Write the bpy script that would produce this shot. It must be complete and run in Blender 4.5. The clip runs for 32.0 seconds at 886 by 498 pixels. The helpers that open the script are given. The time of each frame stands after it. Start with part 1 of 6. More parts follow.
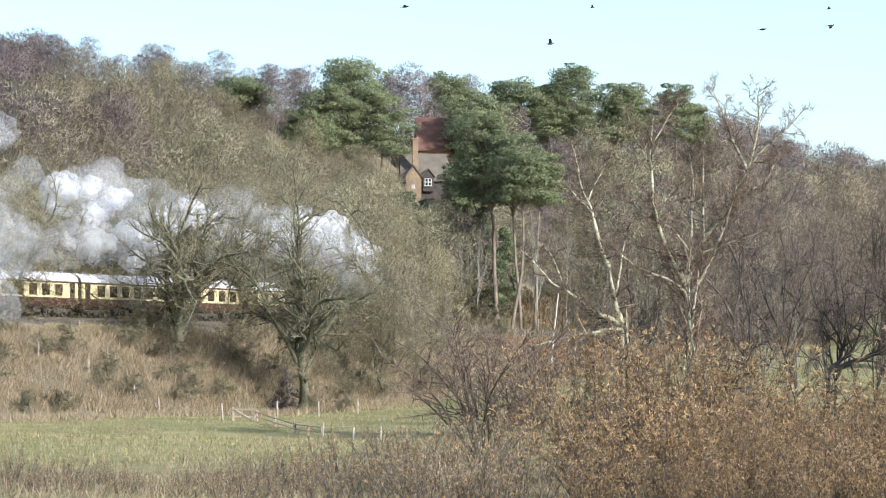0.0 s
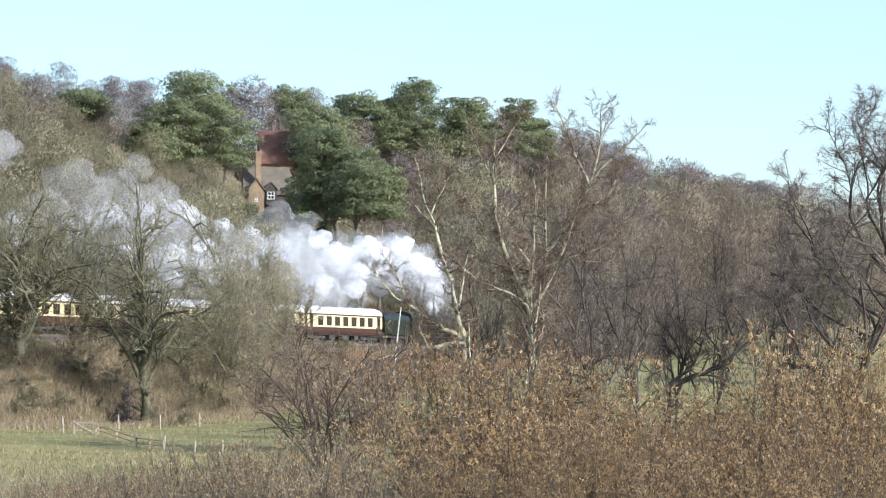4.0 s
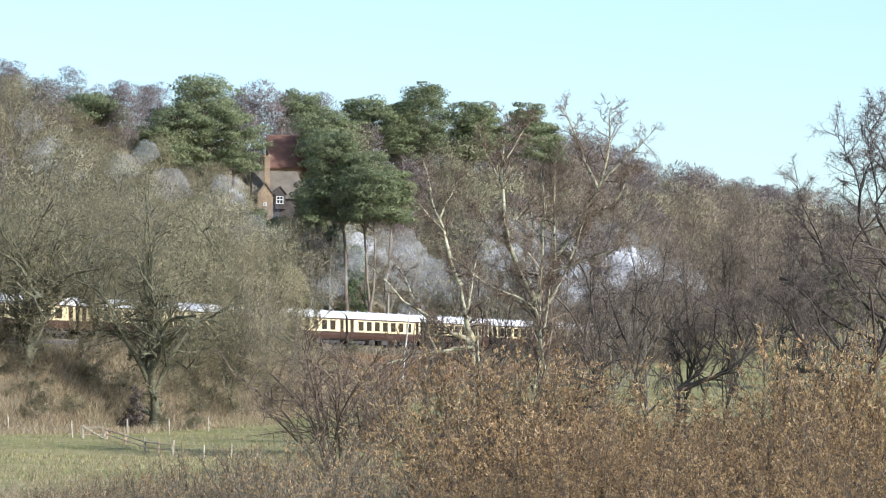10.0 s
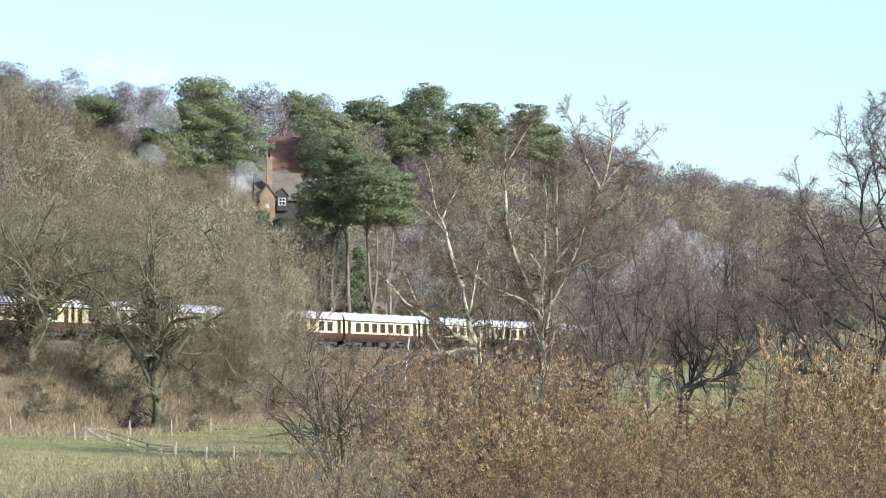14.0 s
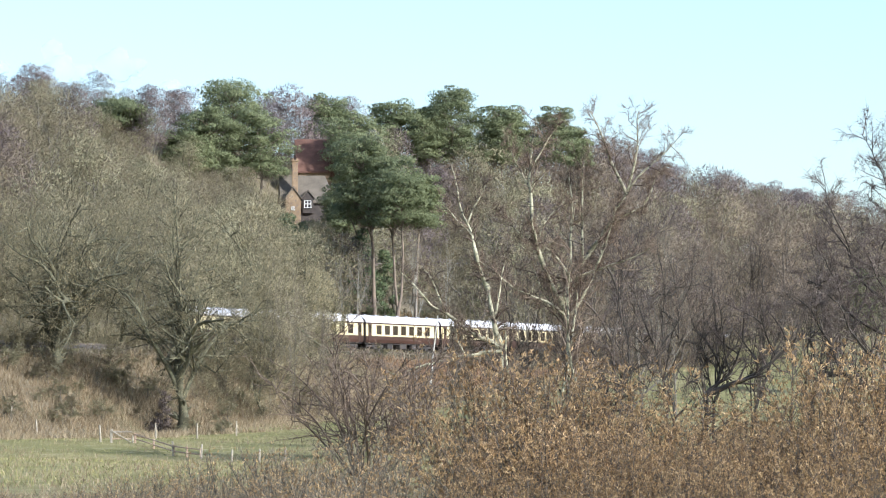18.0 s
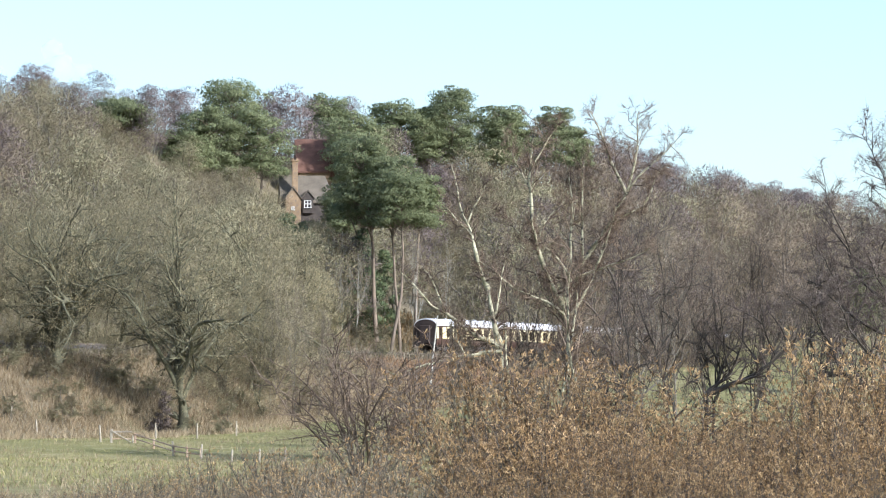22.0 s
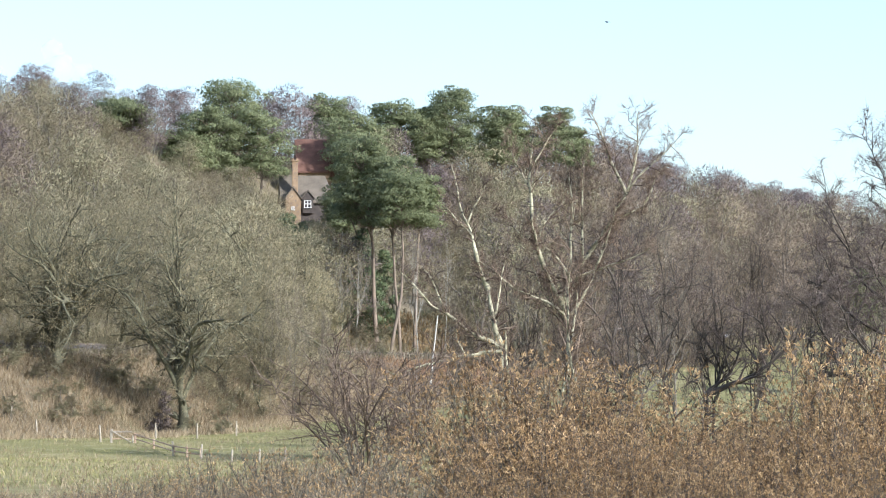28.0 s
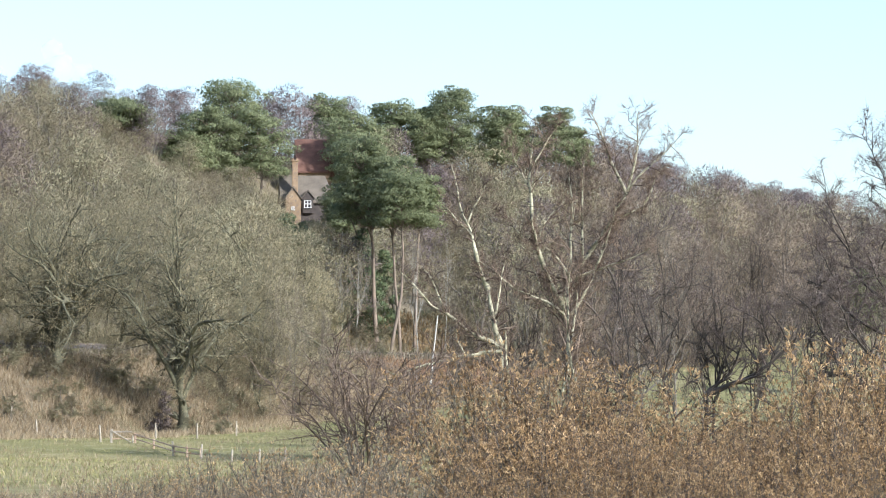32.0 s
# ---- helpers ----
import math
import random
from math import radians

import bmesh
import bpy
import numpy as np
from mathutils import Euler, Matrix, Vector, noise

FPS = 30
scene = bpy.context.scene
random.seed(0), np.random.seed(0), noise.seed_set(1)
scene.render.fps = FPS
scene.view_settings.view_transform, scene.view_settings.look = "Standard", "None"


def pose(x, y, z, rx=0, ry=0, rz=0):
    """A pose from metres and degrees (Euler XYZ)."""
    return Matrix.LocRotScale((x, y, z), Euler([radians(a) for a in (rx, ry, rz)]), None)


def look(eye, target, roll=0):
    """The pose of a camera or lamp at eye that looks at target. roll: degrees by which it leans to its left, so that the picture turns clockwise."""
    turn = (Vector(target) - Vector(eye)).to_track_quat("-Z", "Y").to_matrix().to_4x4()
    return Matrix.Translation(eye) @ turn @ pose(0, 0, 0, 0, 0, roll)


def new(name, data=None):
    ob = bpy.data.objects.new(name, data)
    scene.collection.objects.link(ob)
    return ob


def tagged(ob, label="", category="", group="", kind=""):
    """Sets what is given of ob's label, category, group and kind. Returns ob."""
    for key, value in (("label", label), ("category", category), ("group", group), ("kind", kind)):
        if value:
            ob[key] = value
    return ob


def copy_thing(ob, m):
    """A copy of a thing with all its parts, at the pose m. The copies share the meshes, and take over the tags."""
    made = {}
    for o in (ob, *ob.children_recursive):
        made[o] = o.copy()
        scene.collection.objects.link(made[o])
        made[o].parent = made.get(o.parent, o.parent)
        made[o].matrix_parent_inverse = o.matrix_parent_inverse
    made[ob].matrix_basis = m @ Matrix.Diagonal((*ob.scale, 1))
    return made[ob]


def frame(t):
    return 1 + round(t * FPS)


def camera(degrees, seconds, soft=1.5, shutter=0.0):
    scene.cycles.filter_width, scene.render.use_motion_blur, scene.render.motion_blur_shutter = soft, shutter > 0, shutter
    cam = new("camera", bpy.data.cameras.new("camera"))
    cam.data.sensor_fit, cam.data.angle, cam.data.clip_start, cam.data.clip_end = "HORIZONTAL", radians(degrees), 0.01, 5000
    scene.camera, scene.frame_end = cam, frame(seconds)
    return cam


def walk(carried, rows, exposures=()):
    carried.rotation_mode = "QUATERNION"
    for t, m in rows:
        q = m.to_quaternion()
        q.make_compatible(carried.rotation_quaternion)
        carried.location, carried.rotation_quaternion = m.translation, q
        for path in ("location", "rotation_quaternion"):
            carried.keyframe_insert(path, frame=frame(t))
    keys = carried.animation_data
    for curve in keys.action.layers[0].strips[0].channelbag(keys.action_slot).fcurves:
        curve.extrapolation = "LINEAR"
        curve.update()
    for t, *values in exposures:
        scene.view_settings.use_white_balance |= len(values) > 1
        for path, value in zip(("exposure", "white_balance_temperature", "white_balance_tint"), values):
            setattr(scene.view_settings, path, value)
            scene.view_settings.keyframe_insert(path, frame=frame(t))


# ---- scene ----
EYE = 2.7
cam = camera(15.0, 32.0, soft=1.1)
PATH = [
    (0.0, pose(0, 0, EYE, 92.288, 0.055, 2.055)),
    (0.5, pose(0, 0, EYE, 92.324, -0.053, 1.387)),
    (1.0, pose(0, 0, EYE, 92.411, -0.077, 0.619)),
    (1.5, pose(0, 0, EYE, 92.414, -0.050, -0.036)),
    (2.0, pose(0, 0, EYE, 92.457, 0.027, -0.600)),
    (2.5, pose(0, 0, EYE, 92.472, 0.030, -0.632)),
    (3.0, pose(0, 0, EYE, 92.464, -0.068, -0.609)),
    (3.5, pose(0, 0, EYE, 92.493, -0.036, -0.640)),
    (5.5, pose(0, 0, EYE, 92.550, -0.023, -0.534)),
    (6.0, pose(0, 0, EYE, 92.561, -0.015, -0.520)),
    (6.5, pose(0, 0, EYE, 92.561, -0.022, -0.516)),
    (7.0, pose(0, 0, EYE, 92.564, -0.003, -0.507)),
    (7.5, pose(0, 0, EYE, 92.562, -0.041, -0.506)),
    (8.0, pose(0, 0, EYE, 92.577, -0.051, -0.501)),
    (8.5, pose(0, 0, EYE, 92.590, -0.051, -0.494)),
    (9.0, pose(0, 0, EYE, 92.591, -0.019, -0.487)),
    (9.5, pose(0, 0, EYE, 92.606, -0.027, -0.474)),
    (10.0, pose(0, 0, EYE, 92.594, -0.045, -0.478)),
    (10.5, pose(0, 0, EYE, 92.607, -0.041, -0.476)),
    (11.0, pose(0, 0, EYE, 92.606, -0.017, -0.468)),
    (11.5, pose(0, 0, EYE, 92.605, -0.007, -0.455)),
    (12.0, pose(0, 0, EYE, 92.605, 0.004, -0.452)),
    (12.5, pose(0, 0, EYE, 92.621, -0.029, -0.448)),
    (13.0, pose(0, 0, EYE, 92.620, 0.005, -0.438)),
    (13.5, pose(0, 0, EYE, 92.620, 0.005, -0.438)),
    (14.0, pose(0, 0, EYE, 92.620, 0.005, -0.438)),
    (14.5, pose(0, 0, EYE, 92.627, 0.001, -0.433)),
    (16.5, pose(0, 0, EYE, 92.649, 0.008, -0.409)),
    (17.0, pose(0, 0, EYE, 92.663, -0.006, -0.131)),
    (17.5, pose(0, 0, EYE, 92.663, -0.001, -0.016)),
    (18.0, pose(0, 0, EYE, 92.663, -0.000, -0.000)),
    (18.5, pose(0, 0, EYE, 92.663, 0, 0)),
    (32.0, pose(0, 0, EYE, 92.663, 0, 0)),
]
walk(cam, PATH, exposures=[(0.0, 0.74, 5950, 10), (3.0, 0.67, 5880, 10), (6.0, 0.51, 5830, 9), (9.0, 0.55, 5840, 9), (13.0, 0.65, 5820, 9), (21.0, 0.70, 5820, 10), (28.0, 0.79, 5860, 11), (32.0, 0.79, 5860, 11)])

# ---- sky and sun ----
SUN_WAY = Vector((0.68, -0.54, 0.49)).normalized()
world = bpy.data.worlds.new("sky")
scene.world = world
world.use_nodes = True
wn = world.node_tree
sky = wn.nodes.new("ShaderNodeTexSky")
sky.sky_type = "NISHITA"
sky.sun_disc = False
sky.sun_elevation = math.asin(SUN_WAY.z)
sky.sun_rotation = math.atan2(SUN_WAY.x, SUN_WAY.y)
sky.air_density = 1.0
sky.dust_density = 1.35
sky.ozone_density = 1.8
bg = wn.nodes["Background"]
bg.inputs["Strength"].default_value = 0.15
wn.links.new(sky.outputs[0], bg.inputs["Color"])
sun_data = bpy.data.lights.new("sun", "SUN")
sun_data.energy = 4.7
sun_data.angle = radians(0.55)
sun_data.color = (1.0, 0.95, 0.87)
sun = new("sun", sun_data)
sun.matrix_basis = look(SUN_WAY * 300, (0, 0, 0))
scene.cycles.transparent_max_bounces = 40   # light passes through many veils of steam



# ---- materials ----
def shader(name):
    m = bpy.data.materials.new(name)
    m.use_nodes = True
    t = m.node_tree
    return m, t, t.nodes["Principled BSDF"]


def ramp_of(t, fac, stops):
    r = t.nodes.new("ShaderNodeValToRGB")
    while len(r.color_ramp.elements) < len(stops):
        r.color_ramp.elements.new(0.5)
    for e, (p, c) in zip(r.color_ramp.elements, stops):
        e.position, e.color = p, (*c, 1)
    t.links.new(fac, r.inputs["Fac"])
    return r.outputs["Color"]


def noise_of(t, scale, detail=4.0, rough=0.55, coord="Object"):
    c = t.nodes.new("ShaderNodeTexCoord")
    n = t.nodes.new("ShaderNodeTexNoise")
    n.inputs["Scale"].default_value = scale
    n.inputs["Detail"].default_value = detail
    n.inputs["Roughness"].default_value = rough
    t.links.new(c.outputs[coord], n.inputs["Vector"])
    return n.outputs["Fac"]


def mixed(t, kind, fac, a, b):
    m = t.nodes.new("ShaderNodeMix")
    m.data_type, m.blend_type = "RGBA", kind
    for socket, value in ((m.inputs["Factor"], fac), (m.inputs["A"], a), (m.inputs["B"], b)):
        if hasattr(value, "is_output"):
            t.links.new(value, socket)
        elif isinstance(value, tuple):
            socket.default_value = (*value, 1)
        else:
            socket.default_value = value
    return m.outputs["Result"]


def surface(name, dark, light, scale=1.0, fine=12.0, rough=0.8, bump=0.15, metal=0.0, stain=None, coord="Object", scar=0.55):
    """A surface with broad stains and fine grain."""
    m, t, p = shader(name)
    broad = ramp_of(t, noise_of(t, scale, coord=coord), [(0.3, dark), (0.7, light)])
    grain = ramp_of(t, noise_of(t, scale * fine, 6.0, 0.7, coord=coord), [(0.25, (0.72, 0.72, 0.72)), (0.75, (1.15, 1.15, 1.15))])
    col = mixed(t, "MULTIPLY", 1.0, broad, grain)
    if stain:
        spots = ramp_of(t, noise_of(t, scale * 2.7, 5.0, coord=coord), [(scar, (0, 0, 0)), (scar + 0.1, (1, 1, 1))])
        col = mixed(t, "MIX", spots, col, stain)
    t.links.new(col, p.inputs["Base Color"])
    p.inputs["Roughness"].default_value = rough
    p.inputs["Metallic"].default_value = metal
    if bump:
        b = t.nodes.new("ShaderNodeBump")
        b.inputs["Strength"].default_value = bump
        b.inputs["Distance"].default_value = 0.05
        t.links.new(noise_of(t, scale * fine * 1.5, 5.0, coord=coord), b.inputs["Height"])
        t.links.new(b.outputs["Normal"], p.inputs["Normal"])
    return m


def foliage(name, stops, drift=0.18, rough=0.7, thin=0.0):
    """Twigs, needles or leaves: each piece has its own tone, each plant its own cast."""
    m, t, p = shader(name)
    g = t.nodes.new("ShaderNodeNewGeometry")
    o = t.nodes.new("ShaderNodeObjectInfo")
    col = ramp_of(t, g.outputs["Random Per Island"], stops)
    lo, hi = 1 - drift, 1 + drift
    cast = ramp_of(t, o.outputs["Random"], [(0.0, (lo, lo, lo)), (0.5, (1.0, 0.99, 0.98)), (1.0, (hi, hi * 0.98, hi * 0.95))])
    t.links.new(mixed(t, "MULTIPLY", 1.0, col, cast), p.inputs["Base Color"])
    p.inputs["Roughness"].default_value = rough
    p.inputs["Specular IOR Level"].default_value = 0.25
    if thin:
        tr = t.nodes.new("ShaderNodeBsdfTranslucent")
        t.links.new(col, tr.inputs["Color"])
        mx = t.nodes.new("ShaderNodeMixShader")
        mx.inputs["Fac"].default_value = thin
        t.links.new(p.outputs[0], mx.inputs[1])
        t.links.new(tr.outputs[0], mx.inputs[2])
        t.links.new(mx.outputs[0], t.nodes["Material Output"].inputs["Surface"])
    return m


OAK_BARK = surface("oak_bark", (0.055, 0.052, 0.032), (0.19, 0.182, 0.112), 1.3, 6, 0.95, 0.6, stain=(0.045, 0.042, 0.03))
OAK_TWIG = foliage("oak_twigs", [(0.0, (0.25, 0.215, 0.128)), (0.5, (0.385, 0.338, 0.205)), (1.0, (0.515, 0.46, 0.295))], 0.1, 0.9, 0.5)
WOOD_TWIG = foliage("wood_twigs", [(0.0, (0.066, 0.055, 0.040)), (0.45, (0.209, 0.178, 0.123)), (1.0, (0.396, 0.347, 0.253))])
FAR_OAK = foliage("far_oak_twigs", [(0.0, (0.23, 0.212, 0.13)), (0.5, (0.335, 0.312, 0.194)), (1.0, (0.44, 0.412, 0.268))], 0.12, 0.9, 0.4)
FAR_WOOD = foliage("far_wood_twigs", [(0.0, (0.19, 0.164, 0.105)), (0.5, (0.28, 0.242, 0.156)), (1.0, (0.36, 0.32, 0.212))], 0.15, 0.9, 0.45)
FAR_BIRCH = foliage("far_birch_twigs", [(0.0, (0.13, 0.10, 0.095)), (0.5, (0.205, 0.165, 0.158)), (1.0, (0.30, 0.255, 0.245))], 0.15, 0.9, 0.4)
FAR_MAUVE = foliage("far_mauve_twigs", [(0.0, (0.20, 0.16, 0.118)), (0.5, (0.275, 0.225, 0.166)), (1.0, (0.355, 0.298, 0.222))], 0.16, 0.9, 0.45)
BIRCH_TWIG = foliage("birch_twigs", [(0.0, (0.045, 0.031, 0.024)), (0.45, (0.13, 0.094, 0.07)), (1.0, (0.25, 0.195, 0.145))])
MAUVE_TWIG = foliage("mauve_twigs", [(0.0, (0.062, 0.045, 0.035)), (0.5, (0.165, 0.125, 0.093)), (1.0, (0.30, 0.24, 0.182))])
DARK_TWIG = foliage("dark_twigs", [(0.0, (0.05, 0.038, 0.034)), (0.6, (0.11, 0.085, 0.075)), (1.0, (0.20, 0.17, 0.15))])
DARK_BARK = surface("dark_bark", (0.055, 0.044, 0.034), (0.145, 0.122, 0.095), 1.2, 8, 0.95, 0.4)
THORN_BARK = surface("thorn_bark", (0.085, 0.06, 0.044), (0.19, 0.145, 0.108), 1.5, 8, 0.95, 0.3)
BLACK_BARK = surface("black_bark", (0.022, 0.018, 0.016), (0.07, 0.06, 0.05), 1.5, 8, 0.95, 0.4)
GREY_BARK = surface("grey_bark", (0.09, 0.077, 0.06), (0.22, 0.20, 0.16), 1.0, 9, 0.95, 0.4)
BIRCH_BARK = surface("birch_bark", (0.16, 0.15, 0.085), (0.60, 0.565, 0.40), 1.6, 5, 0.8, 0.25, stain=(0.05, 0.042, 0.035), scar=0.52)
PALE_BARK = surface("pale_grey_bark", (0.26, 0.25, 0.21), (0.46, 0.44, 0.38), 1.2, 8, 0.9, 0.3)
RUST = foliage("rusty_bracken", [(0.0, (0.17, 0.12, 0.062)), (0.55, (0.32, 0.225, 0.12)), (1.0, (0.50, 0.37, 0.20))], 0.1, 0.9, 0.35)
REDFERN = foliage("red_bracken", [(0.0, (0.20, 0.115, 0.07)), (0.5, (0.35, 0.215, 0.13)), (1.0, (0.47, 0.32, 0.20))], 0.1, 0.9, 0.35)
WHITE_BARK = surface("white_birch_bark", (0.44, 0.42, 0.36), (0.66, 0.64, 0.58), 1.6, 6, 0.8, 0.2, stain=(0.2, 0.18, 0.15))
PINE_BARK = surface("pine_bark", (0.13, 0.105, 0.08), (0.27, 0.212, 0.16), 0.9, 9, 0.95, 0.5)
NEEDLES = foliage("pine_needles", [(0.0, (0.15, 0.178, 0.096)), (0.5, (0.215, 0.246, 0.13)), (1.0, (0.285, 0.312, 0.17))], 0.16, 0.65, 0.5)
HOLLY = foliage("evergreen_leaves", [(0.0, (0.08, 0.108, 0.055)), (0.6, (0.125, 0.162, 0.082)), (1.0, (0.18, 0.222, 0.11))], 0.15, 0.5, 0.3)
CATKIN = foliage("withered_leaves", [(0.0, (0.125, 0.077, 0.04)), (0.35, (0.335, 0.218, 0.108)), (0.75, (0.52, 0.36, 0.185)), (1.0, (0.67, 0.505, 0.29))], 0.25, 0.9, 0.45)
REDTWIG = foliage("red_twigs", [(0.0, (0.07, 0.05, 0.038)), (0.6, (0.16, 0.112, 0.08)), (1.0, (0.28, 0.205, 0.145))], 0.15)
DRYGRASS = foliage("dry_grass", [(0.0, (0.22, 0.165, 0.10)), (0.5, (0.36, 0.285, 0.18)), (1.0, (0.50, 0.42, 0.29))], 0.1, 0.9, 0.35)
FIELDGRASS = foliage("field_grass", [(0.0, (0.16, 0.16, 0.06)), (0.6, (0.265, 0.25, 0.11)), (1.0, (0.38, 0.335, 0.18))], 0.1, 0.8)
BRACKEN = foliage("dead_bracken", [(0.0, (0.175, 0.132, 0.08)), (0.5, (0.315, 0.247, 0.158)), (1.0, (0.45, 0.372, 0.252))], 0.12, 0.9, 0.4)
BALLAST = surface("ballast", (0.06, 0.05, 0.042), (0.115, 0.10, 0.085), 1.0, 14, 0.95, 0.6)
STEEL = surface("rail_steel", (0.16, 0.13, 0.11), (0.30, 0.26, 0.23), 0.6, 10, 0.5, 0.1, metal=0.6)
TIMBER = surface("sleeper_timber", (0.07, 0.055, 0.045), (0.16, 0.13, 0.10), 1.0, 10, 0.95, 0.3)
POST_WOOD = surface("weathered_post_wood", (0.27, 0.235, 0.18), (0.48, 0.43, 0.34), 2.0, 8, 0.9, 0.3)
RAIL_WOOD = surface("brown_rail_wood", (0.36, 0.24, 0.17), (0.55, 0.41, 0.31), 1.5, 8, 0.9, 0.3)


# ---- meshes from arrays ----
def mesh_of(name, verts, faces):
    """A mesh from an (n, 3) array of corners and an (m, 3 or 4) array of faces."""
    verts, faces = np.asarray(verts, np.float32), np.asarray(faces, np.int32)
    me = bpy.data.meshes.new(name)
    me.vertices.add(len(verts))
    me.vertices.foreach_set("co", verts.ravel())
    m, k = faces.shape
    me.loops.add(m * k)
    me.loops.foreach_set("vertex_index", faces.ravel())
    me.polygons.add(m)
    me.polygons.foreach_set("loop_start", np.arange(0, m * k, k, dtype=np.int32))
    me.update(calc_edges=True)
    return me


def joined(pieces):
    vs, fs, n = [], [], 0
    for v, f in pieces:
        vs.append(v)
        fs.append(f + n)
        n += len(v)
    return np.concatenate(vs), np.concatenate(fs)


def thing(name, m, label, category, group="", kind=""):
    e = new(name)
    e.matrix_basis = m
    return tagged(e, label, category, group, kind)


def part(name, data, material, parent, label=""):
    """Links a mesh or a bmesh as one part under a thing or a part."""
    if isinstance(data, bmesh.types.BMesh):
        me = bpy.data.meshes.new(name)
        data.to_mesh(me)
        data.free()
    else:
        me = data
    if not me.materials:
        me.materials.append(material)
    ob = new(name, me)
    ob.parent = parent
    return tagged(ob, label)


def block(bm, x0, x1, y0, y1, z0, z1, bevel=0.0):
    """Adds a box, with chamfered edges where bevel is given."""
    r = bmesh.ops.create_cube(bm, size=1.0)
    vs = r["verts"]
    for v in vs:
        v.co = Vector(((x0 + x1) / 2 + v.co.x * (x1 - x0), (y0 + y1) / 2 + v.co.y * (y1 - y0), (z0 + z1) / 2 + v.co.z * (z1 - z0)))
    if bevel:
        es = list({e for v in vs for e in v.link_edges})
        bmesh.ops.bevel(bm, geom=es, offset=bevel, segments=1, affect="EDGES")
    return bm


def drum(bm, centre, axis, radius, length, sides=16, radius2=None):
    """Adds a closed cylinder or cone along an axis."""
    turn = Vector((0, 0, 1)).rotation_difference(Vector(axis)).to_matrix().to_4x4()
    bmesh.ops.create_cone(bm, cap_ends=True, segments=sides, radius1=radius, radius2=radius if radius2 is None else radius2,
                          depth=length, matrix=Matrix.Translation(centre) @ turn)
    return bm


def extruded(bm, outline, y0, y1):
    """Adds a solid with an outline in x and z, from y0 to y1."""
    a = [bm.verts.new((x, y0, z)) for x, z in outline]
    b = [bm.verts.new((x, y1, z)) for x, z in outline]
    n = len(outline)
    bm.faces.new(a)
    bm.faces.new(b[::-1])
    for i in range(n):
        bm.faces.new((a[i], b[i], b[(i + 1) % n], a[(i + 1) % n]))
    bmesh.ops.recalc_face_normals(bm, faces=bm.faces[:])
    return bm


# ---- the lie of the land ----
TRACK = np.array((-5.1, 363.0))
ALONG = np.array((0.454, 0.891))
ACROSS = np.array((0.891, -0.454))
RAIL = 8.4


def smooth(a, b, x):
    s = np.clip((x - a) / (b - a), 0, 1)
    return s * s * (3 - 2 * s)


def ground(x, y):
    """Height of the ground."""
    x, y = np.asarray(x, float), np.asarray(y, float)
    dx, dy = x - TRACK[0], y - TRACK[1]
    u, d = dx * ALONG[0] + dy * ALONG[1], dx * ACROSS[0] + dy * ACROSS[1]
    field = 8.0 * smooth(-100, 70, u) * (1 - smooth(25, 105, d)) + 0.25 * np.sin(x * 0.11 + 1) * np.sin(y * 0.07)
    field = field + (2.6 * smooth(40, 120, u) + 3.6 * smooth(58, 86, u) * smooth(3.6, 9, d)) * (1 - smooth(30, 70, d)) - 0.9 * np.exp(-((x + 14) / 13) ** 2 - ((y - 205) / 32) ** 2)
    field = field + 1.1 * (1 - smooth(10, 60, np.hypot(x, y)))
    bank = RAIL - 0.55 - np.maximum(d - 3.6, 0) * 0.55
    near = np.maximum(field, bank)
    hill = RAIL - 0.55 + 24.5 * smooth(2, 66, -d - 4) * (1 - 0.10 * smooth(120, 280, u)) + 8.5 * smooth(46, 84, -d) + 1.0 * np.sin(u * 0.045) * smooth(15, 60, -d)
    return np.where(d > 3.6, near, np.where(d > -4, RAIL - 0.55, hill))


def height(x, y):
    return float(ground(x, y))


def along(u, d):
    p = TRACK + ALONG * u + ACROSS * d
    return float(p[0]), float(p[1])


def axis(a, b, step, far):
    mid = list(np.arange(a, b + 0.1, step))
    out, s = [], step * 2
    while (out[-1] if out else 0) < far:
        out.append((out[-1] if out else 0) + s)
        s *= 1.6
    return np.array([a - o for o in out[::-1]] + mid + [b + o for o in out])


gx, gy = axis(-120, 170, 2.5, 4200), axis(0, 760, 2.5, 4200)
GX, GY = np.meshgrid(gx, gy)
gv = np.stack([GX, GY, ground(GX, GY)], -1).reshape(-1, 3)
ii, jj = np.meshgrid(np.arange(len(gx) - 1), np.arange(len(gy) - 1))
i0 = (jj * len(gx) + ii).ravel()
gf = np.stack([i0, i0 + 1, i0 + 1 + len(gx), i0 + len(gx)], -1)


